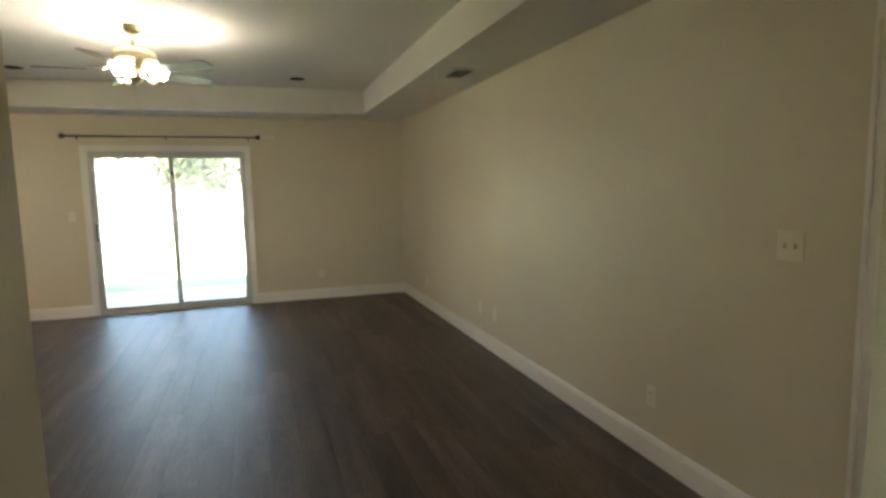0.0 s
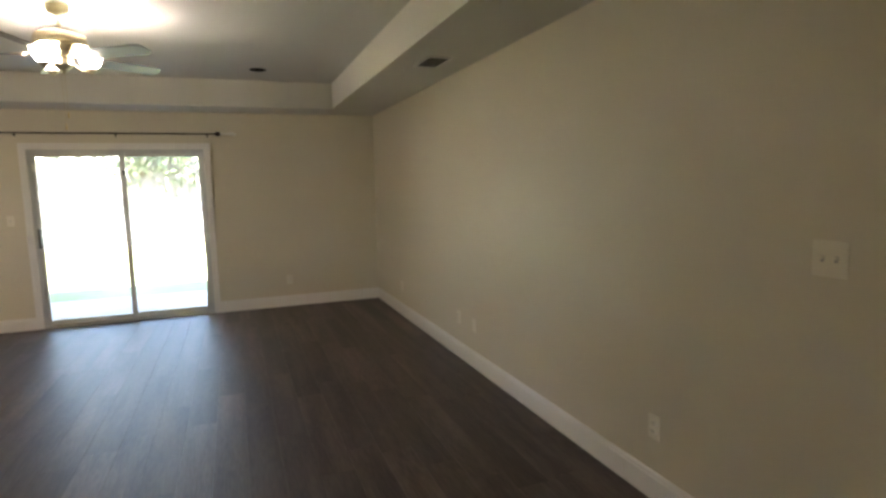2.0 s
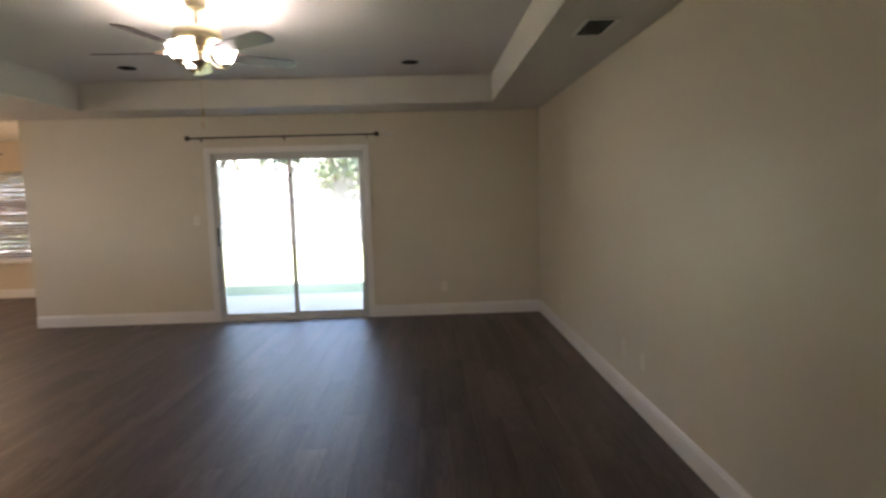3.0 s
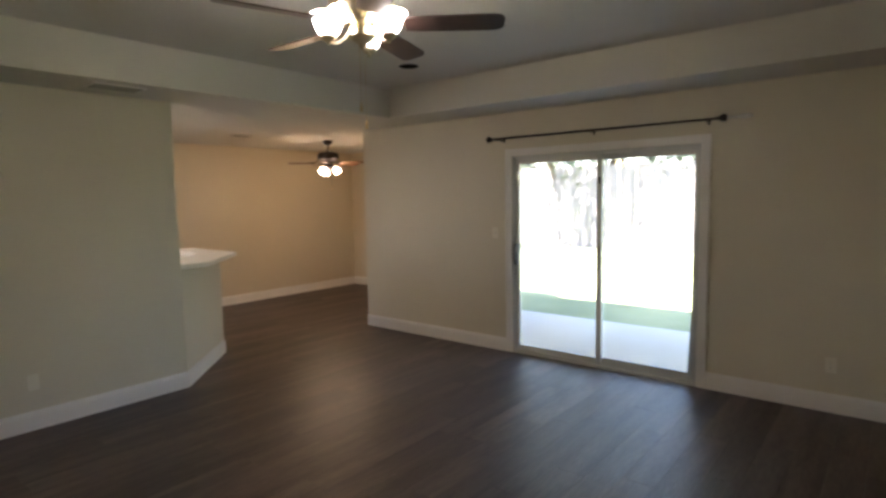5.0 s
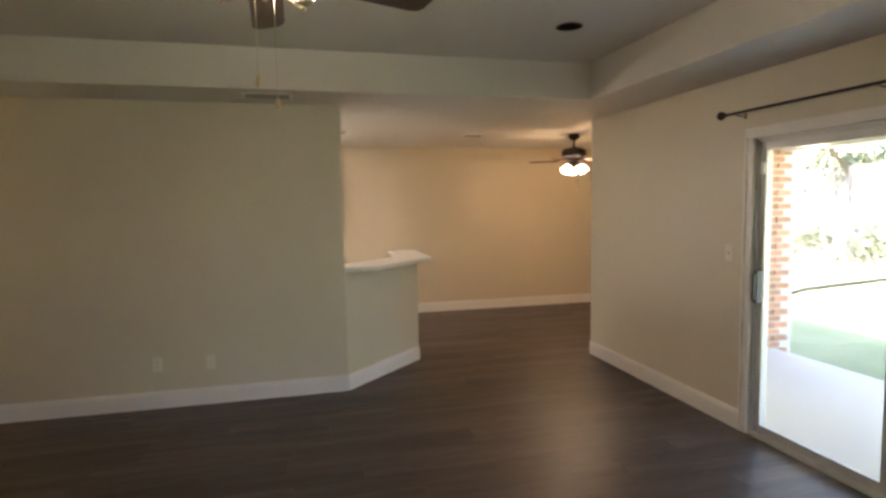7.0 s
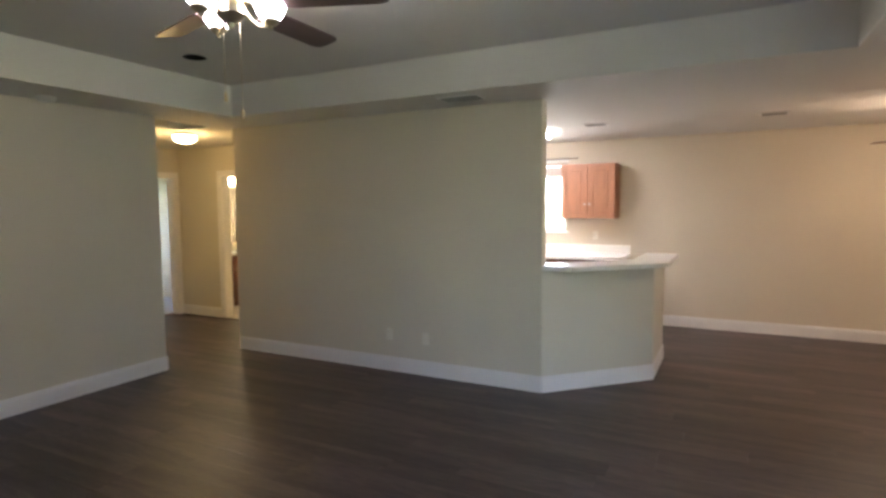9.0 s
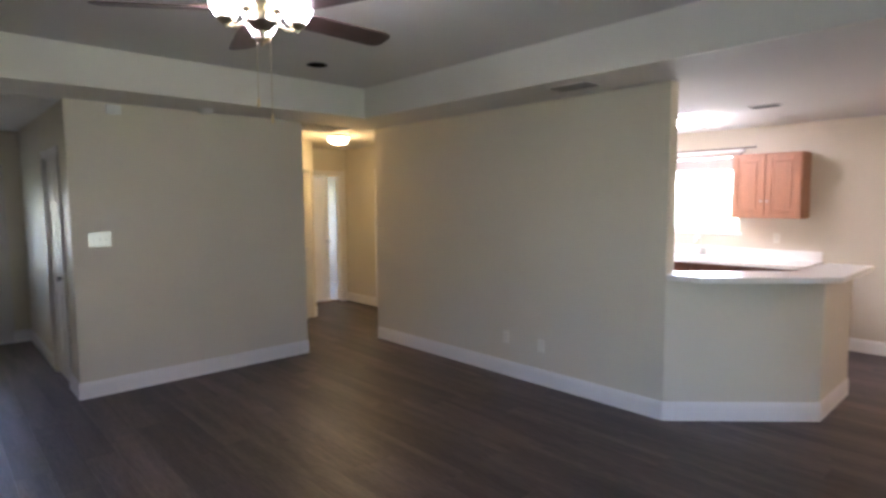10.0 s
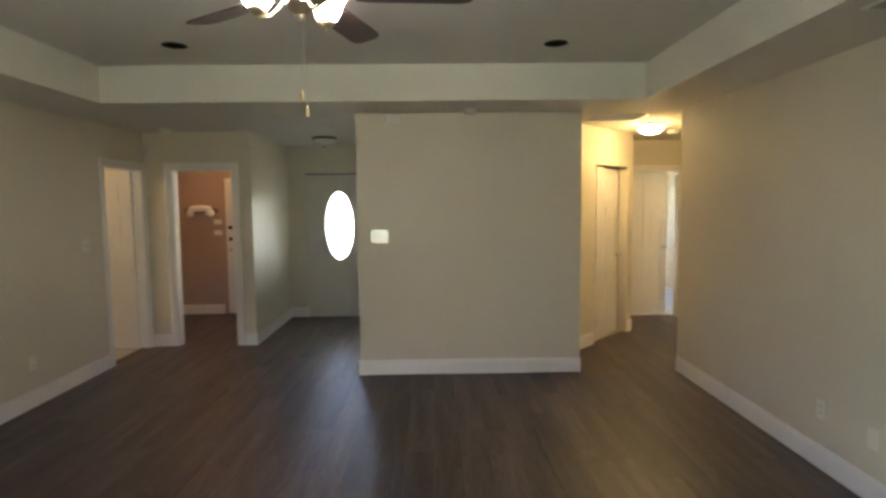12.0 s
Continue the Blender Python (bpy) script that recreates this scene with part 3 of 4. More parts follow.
# unseen window added so that sunlight brightens the bedroom
window("window_3", (-3.48, -3.2, 0.9), 180, 0.9, 1.1, 0.12, "unseen white-framed bedroom window added to let the sun in")
blind((KW_X + 0.054, 4.0, 1.22), 90, 1.16, 0.95, 0.13, "slatted blind drawn up over the kitchen window, coloured dark as if backlit", SLAT_BACKLIT)
blind((-5.75, DN_Y, 0.58), 0, 0.90, 1.42, 1.34, "white slatted blind lowered over the dining window")


# ---- lamps and fans ----
def point(name, at, watts, color, radius=0.03):
    l = new(name, bpy.data.lights.new(name, 'POINT'))
    l.data.energy, l.data.color, l.data.shadow_soft_size = watts, color, radius
    l.location = at
    return l


def ceiling_fan(at, drop, blade_r, blade_w, first, shades, first_shade, metal, blade_mat, shade_mat, label, chains, open_up=True):
    """A fan hung from at (on the ceiling). Heights are measured from the blades."""
    e = thing("ceiling_fan", label, "ceiling fan", at)
    top = 0.0
    b = -drop
    part("canopy", lt([(0.066, 0.0), (0.066, -0.02), (0.058, -0.05), (0.03, -0.068), (0.014, -0.07)]), metal, e, smooth=True)
    part("downrod", lt([(0.0125, -0.06), (0.0125, b + 0.15)], seg=12), metal, e, smooth=True)
    part("motor_housing", lt([(0.02, b + 0.175), (0.035, b + 0.165), (0.10, b + 0.155), (0.142, b + 0.135), (0.153, b + 0.105), (0.15, b + 0.085), (0.158, b + 0.078), (0.155, b + 0.06),
                              (0.12, b + 0.04), (0.085, b + 0.028), (0.08, b + 0.0), (0.05, b - 0.008)], seg=40), metal, e, smooth=True)
    iron_mesh, blade_mesh = None, None
    for k in range(5):
        m = pose(0, 0, b, 0, 0, first + 72 * k)
        if blade_mesh is None:
            bm = bmesh.new()
            out = []
            r0, r1, w = 0.20, blade_r, blade_w
            for x, y in ((r0, -w * 0.40), (r0 + 0.06, -w * 0.46), (r1 - 0.05, -w * 0.5), (r1 - 0.015, -w * 0.42), (r1, -w * 0.25), (r1, w * 0.25), (r1 - 0.015, w * 0.42), (r1 - 0.05, w * 0.5),
                         (r0 + 0.06, w * 0.46), (r0, w * 0.40)):
                out.append((x, y))
            prism(bm, out, -0.003, 0.003)
            tilt = Matrix.Rotation(radians(-12), 4, 'X')
            for v in bm.verts:
                v.co = tilt @ v.co
            blade_mesh = mesh_of(bm, "blade", blade_mat)
            bm = bmesh.new()
            prism(bm, [(0.075, -0.02), (0.17, -0.012), (0.20, -0.035), (0.27, -0.03), (0.285, 0.0), (0.27, 0.03), (0.20, 0.035), (0.17, 0.012), (0.075, 0.02)], 0.004, 0.011)
            for v in bm.verts:
                if v.co.x > 0.18:
                    v.co = tilt @ v.co
                else:
                    v.co.z += 0.01
            iron_mesh = mesh_of(bm, "blade_iron", metal)
        bl = new("blade", blade_mesh)
        bl.parent, bl.matrix_basis = e, m
        ir = new("blade_iron", iron_mesh)
        ir.parent = bl
    part("light_kit", lt([(0.05, b - 0.005), (0.062, b - 0.02), (0.062, b - 0.05), (0.04, b - 0.075), (0.018, b - 0.085), (0.014, b - 0.1), (0.006, b - 0.11)]), metal, e, smooth=True)
    for k in range(shades):
        a = radians(first_shade + 360 / shades * k)
        c, s = math.cos(a), math.sin(a)
        R = 0.158
        if open_up:
            arm = [(0.055, -0.03), (0.08, -0.065), (0.11, -0.09), (0.14, -0.094), (R, -0.085), (R, -0.074)]
            cup = [(0.003, -0.106), (0.008, -0.10), (0.01, -0.092), (0.022, -0.086), (0.034, -0.076), (0.036, -0.064), (0.032, -0.062)]
            glassp = [(0.030, -0.066), (0.043, -0.054), (0.057, -0.030), (0.064, -0.006), (0.072, 0.014), (0.083, 0.026), (0.080, 0.026), (0.061, -0.005), (0.054, -0.029), (0.04, -0.051), (0.027, -0.061)]
        else:
            R = 0.078
            arm = [(0.045, -0.03), (0.065, -0.038), (R, -0.05)]
            cup = [(0.012, 0.012), (0.022, 0.004), (0.025, -0.018), (0.018, -0.022)]
            glassp = [(0.020, -0.014), (0.034, -0.024), (0.046, -0.056), (0.050, -0.082), (0.056, -0.100), (0.053, -0.100), (0.042, -0.056), (0.030, -0.026), (0.016, -0.018)]
        lean = pose(R * c, R * s, b - 0.055, 0, 0, math.degrees(a)) @ pose(0, 0, 0, 0, -36, 0)
        part("lamp_arm", tube(bmesh.new(), [(r * c, r * s, b + z) for r, z in arm], 0.007), metal, e, smooth=True)
        at_, m_ = ((R * c, R * s, b), None) if open_up else ((0, 0, 0), lean)
        part("socket_cup", lathe(bmesh.new(), cup, at_, 16, m_), metal, e, smooth=True)
        part("shade", lathe(bmesh.new(), glassp, at_, 28, m_), shade_mat, e, "lit frosted glass tulip shade", True)
    for x, y, n in chains:
        ch = part("pull_chain", tube(bmesh.new(), [(x, y, b - 0.06), (x, y, b - n)], 0.0016, 5), metal, e)
        part("chain_pull", lathe(bmesh.new(), [(0.002, 0.0), (0.006, -0.008), (0.0075, -0.035), (0.004, -0.042)], (x, y, b - n), 10), PULL, ch, smooth=True)
    return e


FX, FY, FB = -0.106, 5.369, 0.328
ceiling_fan((FX, FY, TRAY), FB, 0.656, 0.14, 37.7, 3, 5, BRASS, BLADE, SHADE, "brass ceiling fan with dark wooden blades and three lit glass shades",
            [(0.012, -0.03, 0.355), (-0.02, 0.03, 0.425)])
for k in range(3):
    a = radians(5 + 120 * k)
    point("fan_bulb", (FX + 0.158 * math.cos(a), FY + 0.158 * math.sin(a), TRAY - FB - 0.012), 0.72, (1.0, 0.95, 0.90), 0.052)
DX, DY, DB = -4.56, 8.80, 0.325
ceiling_fan((DX, DY, H), DB, 0.56, 0.12, 20, 3, 40, DARKMETAL, BLADE_D, SHADE_D, "dark bronze ceiling fan with reddish blades and lit glass shades", [(0.0, 0.05, 0.34)], open_up=False)
for k in range(3):
    a = radians(40 + 120 * k)
    point("dining_bulb", (DX + 0.17 * math.cos(a), DY + 0.17 * math.sin(a), H - DB - 0.18), 0.52, (1.0, 0.66, 0.32), 0.03)


def dome_light(at, r, label, mat, rim):
    e = thing("ceiling_light", label, "ceiling light", at)
    part("base", lt([(r * 0.9, 0.0), (r, -0.008), (r, -0.028), (r * 0.92, -0.032)], seg=32), rim, e, smooth=True)
    part("dome", lt([(r * 0.93, -0.03), (r * 0.95, -0.045), (r * 0.85, -0.075), (r * 0.6, -0.098), (r * 0.3, -0.11), (0.02, -0.113)], seg=32), mat, e, smooth=True)
    part("finial", lt([(0.012, -0.112), (0.01, -0.122), (0.004, -0.13)], seg=12), rim, e, smooth=True)
    return e


dome_light((-2.94, 1.48, H), 0.135, "lit warm white glass dome light on the hall ceiling", DOME, STEEL)
point("hall_bulb", (-2.94, 1.48, H - 0.20), 0.78, (1.0, 0.62, 0.165), 0.08)
def daylight(name, at, rot, w, h, watts, color, shape):
    l = new(name, bpy.data.lights.new(name, 'AREA'))
    l.data.shape, l.data.size, l.data.size_y, l.data.energy, l.data.color = shape, w, h, watts, color
    l.matrix_basis = pose(*at, *rot)
    return l


dome_light((0.745, 0.50, H), 0.15, "unlit frosted glass dome light on the foyer ceiling", DOME_OFF, DARKMETAL)
dome_light((2.4, 0.05, H), 0.14, "lit dome light of the laundry room", LDOME, STEEL)
point("laundry_bulb", (2.4, 0.05, H - 0.22), 0.24, (1.0, 0.50, 0.19), 0.08)
dome_light((3.75, 1.75, H), 0.14, "lit dome light of the side room", DOME, STEEL)
point("side_room_bulb", (3.75, 1.75, H - 0.22), 0.20, (1.0, 0.50, 0.24), 0.08)

# the sky's light in the openings of the front door and the kitchen window
daylight("oval_daylight", (1.2185 - OX, FRONT_Y - 0.045, OZ), (90, 0, 180), 2 * OA - 0.02, 2 * OB - 0.02, 1.6, (0.52, 0.56, 1.0), 'ELLIPSE')
daylight("kitchen_daylight", (KW_X - 0.135, 4.58, 1.62), (90, 0, -90), 1.04, 0.78, 2.0, (1.0, 0.90, 0.90), 'RECTANGLE')

kl = thing("fluorescent_light", "long white lit fluorescent ceiling light of the kitchen", "ceiling light", (-4.87, 4.62, H), 90)
part("base", bx(-0.62, 0.62, -0.20, 0.20, -0.025, 0.0, 0.003), PLASTIC, kl)
bm = bmesh.new()
prism(bm, [(-0.195, -0.025), (-0.19, -0.05), (-0.15, -0.072), (0.15, -0.072), (0.19, -0.05), (0.195, -0.025)], -0.60, 0.60)
for v in bm.verts:
    v.co = Vector((v.co.z, v.co.x, v.co.y))
part("diffuser", bm, TUBE, kl, "lit white diffuser")
for x0, x1 in ((-0.62, -0.60), (0.60, 0.62)):
    part("end_cap", bx(x0, x1, -0.198, 0.198, -0.075, -0.025, 0.003), TUBE, kl)

# bathroom seen through the hall door
vb = thing("bath_light", "lit white box light above the bathroom mirror", "wall light", (-4.95, -0.35, 2.06))
part("diffuser", bx(-0.35, 0.35, 0.02, 0.12, -0.07, 0.07, 0.015), BATHGLOW, vb)
part("back_plate", bx(-0.37, 0.37, 0.0, 0.02, -0.06, 0.06, 0.004), STEEL, vb)
mi = thing("mirror", "frameless bathroom mirror on the wall", "mirror", (-4.95, -0.35, 1.0))
part("mirror_glass", bx(-0.55, 0.55, 0.002, 0.008, 0.0, 0.93, 0.001), MIRROR, mi)
va = thing("vanity", "dark oak bathroom vanity with a cream top", "vanity", (-4.95, -0.35, 0))
part("body", bx(-0.6, 0.6, 0.003, 0.50, 0.09, 0.82, 0.003), DARKOAK, va)
for x in (-0.57, -0.19, 0.19):
    d = part("door", bx(x + 0.01, x + 0.37, 0.50, 0.518, 0.14, 0.78, 0.004), DARKOAK, va)
    part("handle", lathe(bmesh.new(), [(0.006, 0), (0.006, 0.012), (0.014, 0.018), (0.012, 0.026)], seg=12, m=pose(x + 0.33, 0.518, 0.62, -90)), STEEL, d, smooth=True)
part("vanity_top", bx(-0.62, 0.62, 0.003, 0.53, 0.82, 0.855, 0.006), LAMINATE, va)
part("plinth", bx(-0.58, 0.58, 0.01, 0.44, 0.0, 0.09), DARKOAK, va)
fa = thing("faucet", "chrome bathroom faucet on the vanity top", "faucet", (-4.95, -0.27, 0.855))
part("spout", tube(bmesh.new(), [(0, 0, 0), (0, 0, 0.10), (0, 0.05, 0.13), (0, 0.11, 0.12)], 0.012), STEEL, fa, smooth=True)
for x in (-0.1, 0.1):
    part("tap", lt([(0.02, 0), (0.016, 0.04), (0.022, 0.05), (0.012, 0.06)], (x, 0, 0), 14), STEEL, fa, smooth=True)
so = thing("soap_bottle", "small dark soap bottle on the vanity top", "bottle", (-4.63, -0.20, 0.855))
part("bottle", lt([(0.03, 0), (0.032, 0.02), (0.032, 0.09), (0.012, 0.11), (0.012, 0.13)], seg=16), BLACK, so, smooth=True)

# ---- living room fittings ----
# curtain rod
rod = thing("curtain_rod", "dark metal curtain rod with round finials above the glass door", "curtain rod", (0, N_Y - 0.085, 2.194))
part("rod", tube(bmesh.new(), [(-1.39, 0, 0), (0.72, 0, 0)], 0.009), DARKMETAL, rod, smooth=True)
for x, s in ((-1.39, -1), (0.72, 1)):
    part("finial", lathe(bmesh.new(), [(0.009, 0), (0.014, 0.004), (0.012, 0.012), (0.024, 0.024), (0.03, 0.042), (0.024, 0.06), (0.008, 0.07)], seg=16, m=pose(x, 0, 0, 0, 90 * s)), DARKMETAL, rod,
         smooth=True)
part("spindle", lathe(bmesh.new(), [(0.007, 0), (0.010, 0.01), (0.008, 0.05), (0.014, 0.09), (0.021, 0.13), (0.018, 0.165), (0.005, 0.18)], seg=12, m=pose(0.785, 0, 0, 0, 90)), PLASTIC, rod, "pale tapered end", True)
for x in (-1.30, -0.33, 0.64):
    part("bracket", box(tube(bmesh.new(), [(x, 0, -0.012), (x, 0.04, -0.02), (x, 0.082, -0.02)], 0.0035), x - 0.008, x + 0.008, 0.08, 0.0845, -0.035, 0.0), DARKMETAL, rod)


def plate(at, rz, w, h, label, kind="outlet", mat=None):
    """A wall plate: local x along the wall, y out of it (negative)."""
    cat = {"outlet": "electrical outlet", "switch": "light switch", "blank": "wall plate"}[kind]
    e = thing({"outlet": "wall_outlet", "switch": "light_switch", "blank": "wall_plate"}[kind], label, cat, at, rz)
    part("cover", bx(-w / 2, w / 2, -0.006, 0.0, -h / 2, h / 2, 0.002), mat or IVORY, e)
    if kind == "outlet":
        for z in (-0.02, 0.02):
            so = part("socket", bx(-0.016, 0.016, -0.009, -0.005, z - 0.014, z + 0.014, 0.003), mat or IVORY, e)
            for x in (-0.006, 0.006):
                part("slot", bx(x - 0.0015, x + 0.0015, -0.0096, -0.0088, z - 0.004, z + 0.006), BLACK, so)
    elif kind == "switch":
        n = max(1, round(w / 0.058) - 0) if w > 0.08 else 1
        for i in range(n):
            x = (i - (n - 1) / 2) * 0.046
            sl_ = part("switch_slot", bx(x - 0.006, x + 0.006, -0.0072, -0.005, -0.011, 0.011), VENTM, e)
            part("toggle", bx(x - 0.004, x + 0.004, -0.018, -0.007, 0.0, 0.010, 0.002), mat or IVORY, sl_)
    return e


plate((E_X, 2.215, 1.262), -90, 0.118, 0.12, "ivory double light switch on the beige wall", "switch")
plate((E_X, 3.01, 0.36), -90, 0.07, 0.115, "ivory wall outlet above the baseboard")
plate((E_X, 5.47, 0.36), -90, 0.07, 0.115, "ivory wall outlet above the baseboard")
plate((E_X, 5.13, 0.36), -90, 0.07, 0.115, "ivory blank wall plate above the baseboard", "blank")
plate((E_X, 7.25, 0.35), -90, 0.07, 0.115, "ivory wall outlet above the baseboard")
plate((1.51, N_Y, 0.35), 0, 0.07, 0.115, "ivory wall outlet above the baseboard")
plate((-1.42, N_Y, 1.24), 0, 0.07, 0.115, "ivory light switch beside the glass door", "switch")
plate((W_X, 4.29, 0.36), 90, 0.07, 0.115, "pale wall outlet above the baseboard")
plate((W_X, 4.69, 0.35), 90, 0.07, 0.115, "pale blank wall plate above the baseboard", "blank")
plate((-0.086, S_Y, 1.325), 180, 0.17, 0.125, "shiny metal triple light switch plate on the beige wall", "switch", STEEL)
al = thing("alarm_chime", "small white chime box high on the wall", "door chime", (-0.235, S_Y, 2.40))
part("body", bx(-0.055, 0.055, 0.0, 0.03, -0.04, 0.04, 0.006), PLASTIC, al)
ms = thing("wall_sensor", "small white sensor in the wall corner", "sensor", (E_X - 0.03, LD_Y + 0.03, 2.27))
part("body", bx(-0.028, 0.028, -0.03, 0.028, -0.055, 0.055, 0.012), PLASTIC, ms)


def smoke(at, label):
    e = thing("smoke_detector", label, "smoke detector", at)
    part("base", lt([(0.07, 0), (0.07, -0.012), (0.064, -0.016)], seg=28), PLASTIC, e, smooth=True)
    part("cover", lt([(0.062, -0.015), (0.058, -0.03), (0.045, -0.038), (0.02, -0.04)], seg=28), PLASTIC, e, smooth=True)


smoke((-0.93, 2.47, H), "round white smoke detector on the soffit")
smoke((2.30, 1.35, H), "round white smoke detector near the laundry door")
smoke((-3.45, 0.85, H), "round white smoke detector on the hall ceiling")


def can_disc(at):
    e = thing("recessed_light", "recessed ceiling light with a black disc painted for its dark opening", "recessed light", at, group="recessed ceiling lights")
    part("trim_ring", lt([(0.085, -0.001), (0.088, -0.004), (0.08, -0.006), (0.074, -0.003)], seg=28), DARKMETAL, e, smooth=True)
    # flat black disc; its colour stands in for the dark open can
    part("can", lt([(0.075, -0.005), (0.02, -0.0045)], seg=28), RECESS_DARK, e, smooth=True)


for x in (-1.475, 1.205):
    for y in (3.487, 7.18):
        can_disc((x, y, TRAY))


def vent(at, rz, w, d, label, n=7, back=None, slat=None):
    e = thing("ceiling_vent", label, "air vent", at, rz)
    # sheet coloured as the shade behind the slats
    part("backing", bx(-w / 2 + 0.01, w / 2 - 0.01, -d / 2 + 0.01, d / 2 - 0.01, -0.003, -0.001), back or RECESS_DARK, e)
    bm = bmesh.new()
    for r in ((-w / 2, w / 2, -d / 2, -d / 2 + 0.022), (-w / 2, w / 2, d / 2 - 0.022, d / 2), (-w / 2, -w / 2 + 0.022, -d / 2, d / 2), (w / 2 - 0.022, w / 2, -d / 2, d / 2)):
        box(bm, *r, -0.009, -0.0005, 0.002)
    part("frame", bm, TRIM, e)
    for i in range(n):
        y = -d / 2 + 0.03 + (d - 0.06) * i / (n - 1)
        part("slat", box(bmesh.new(), -w / 2 + 0.02, w / 2 - 0.02, -0.008, 0.008, -0.001, 0.001, m=pose(0, y, -0.008, -50)), slat or VENTM, e)


vent((2.36, 5.08, H), 90, 0.36, 0.20, "white slatted ceiling vent in the soffit")
vent((-2.56, 5.24, H), 90, 0.36, 0.20, "white slatted ceiling vent in the soffit")
vent((-4.62, 5.87, H), 90, 0.25, 0.15, "white slatted ceiling vent over the kitchen", 5)
vent((-4.76, 7.54, H), 90, 0.25, 0.15, "white slatted ceiling vent over the dining area", 5)
vent((-2.38, 1.98, H), 0, 0.55, 0.42, "large white return air grille in the hall ceiling", 14, VENTM, TRIM)
ha = thing("attic_hatch", "white flush attic hatch with a thin trim", "hatch", (0.55, 1.95, H))
part("panel", bx(-0.36, 0.36, -0.26, 0.26, -0.006, -0.0005, 0.002), CEIL, ha)
bm = bmesh.new()
for r in ((-0.40, 0.40, -0.30, -0.26), (-0.40, 0.40, 0.26, 0.30), (-0.40, -0.36, -0.26, 0.26), (0.36, 0.40, -0.26, 0.26)):
    box(bm, *r, -0.010, -0.0005, 0.003)
part("frame", bm, CEIL, ha)

# ---- kitchen ----
bt = bmesh.new()
prism(bt, [(-2.93, 5.70), (-2.925, 6.055), (-3.60, 6.73), (-4.56, 6.73), (-4.56, 6.42), (-3.80, 6.405), (-3.10, 5.70)], 1.041, 1.082)
bmesh.ops.bevel(bt, geom=[e for e in bt.edges], offset=0.006, segments=2, profile=0.5, affect='EDGES')
solid("bar_top", bt, LAMINATE, "cream laminate bar top on the angled half wall", "countertop")


def cabinet_door(parent, x0, x1, z0, z1, y, mat, handle_x, handle_z):
    """A raised-panel door in the plane y, local coordinates, facing +y."""
    d = part("door", bx(x0, x1, y, y + 0.012, z0, z1, 0.002), mat, parent)
    for r in ((x0, x0 + 0.06, z0, z1), (x1 - 0.06, x1, z0, z1), (x0 + 0.06, x1 - 0.06, z0, z0 + 0.06), (x0 + 0.06, x1 - 0.06, z1 - 0.06, z1)):
        part("door_rail", bx(r[0], r[1], y + 0.0125, y + 0.022, r[2], r[3], 0.003), mat, d)
    part("door_panel", bx(x0 + 0.085, x1 - 0.085, y + 0.0125, y + 0.019, z0 + 0.085, z1 - 0.085, 0.006), mat, d)
    part("handle", lathe(bmesh.new(), [(0.006, 0), (0.006, 0.014), (0.015, 0.02), (0.013, 0.028)], seg=12, m=pose(handle_x, y + 0.022, handle_z, -90)), STEEL, d, "small metal knob", True)


uc = thing("wall_cabinet", "honey oak two-door wall cabinet beside the window", "cabinet", (KW_X, 5.86, 1.405), -90)
part("body", bx(0, 0.71, 0.002, 0.30, 0, 0.72, 0.002), OAK, uc)
cabinet_door(uc, 0.008, 0.352, 0.01, 0.71, 0.301, OAK, 0.325, 0.19)
cabinet_door(uc, 0.358, 0.702, 0.01, 0.71, 0.301, OAK, 0.385, 0.19)
for i in range(6):
    y0 = 2.64 + i * 0.55
    bc = thing("base_cabinet", "dark oak base cabinet under the kitchen counter", "cabinet", (KW_X, y0 + 0.548, 0), -90, group="kitchen base cabinets")
    part("body", bx(0, 0.546, 0.003, 0.58, 0.10, 0.888, 0.002), DARKOAK, bc)
    part("plinth", bx(0, 0.546, 0.01, 0.51, 0.0, 0.10), BLACK, bc)
    cabinet_door(bc, 0.01, 0.536, 0.12, 0.68, 0.581, DARKOAK, 0.06, 0.60)
    dr = part("drawer", bx(0.01, 0.536, 0.581, 0.6, 0.70, 0.87, 0.004), DARKOAK, bc)
    part("handle", lathe(bmesh.new(), [(0.006, 0), (0.006, 0.014), (0.015, 0.02), (0.013, 0.028)], seg=12, m=pose(0.273, 0.6, 0.785, -90)), STEEL, dr, smooth=True)
ct = bmesh.new()
out = [(KW_X + 0.003, 2.63), (KW_X + 0.64, 2.63), (KW_X + 0.64, 5.93)]
for i in range(7):
    a = radians(90 * i / 6)
    out.append((KW_X + 0.56 + 0.08 * math.cos(a), 5.93 + 0.08 * math.sin(a)))
out.append((KW_X + 0.003, 6.01))
prism(ct, out, 0.889, 0.93)
solid("kitchen_counter", ct, LAMINATE, "cream laminate kitchen counter along the window wall", "countertop")
solid("backsplash", bx(KW_X + 0.001, KW_X + 0.02, 2.64, 6.01, 0.931, 1.04, 0.003), LAMINATE, "low cream laminate backsplash behind the counter", "backsplash")
si = thing("sink", "steel kitchen sink set in the counter", "sink", (KW_X + 0.32, 4.58, 0.93))
bm = bmesh.new()
for r in ((-0.22, 0.22, -0.40, -0.37), (-0.22, 0.22, 0.37, 0.40), (-0.22, -0.19, -0.37, 0.37), (0.19, 0.22, -0.37, 0.37)):
    box(bm, *r, 0.0005, 0.008, 0.003)
part("rim", bm, STEEL, si)
part("basin", bx(-0.19, 0.19, -0.37, 0.37, 0.0005, 0.002), ALU, si)
kf = thing("kitchen_faucet", "steel arched kitchen faucet behind the sink", "faucet", (KW_X + 0.07, 4.72, 0.93))
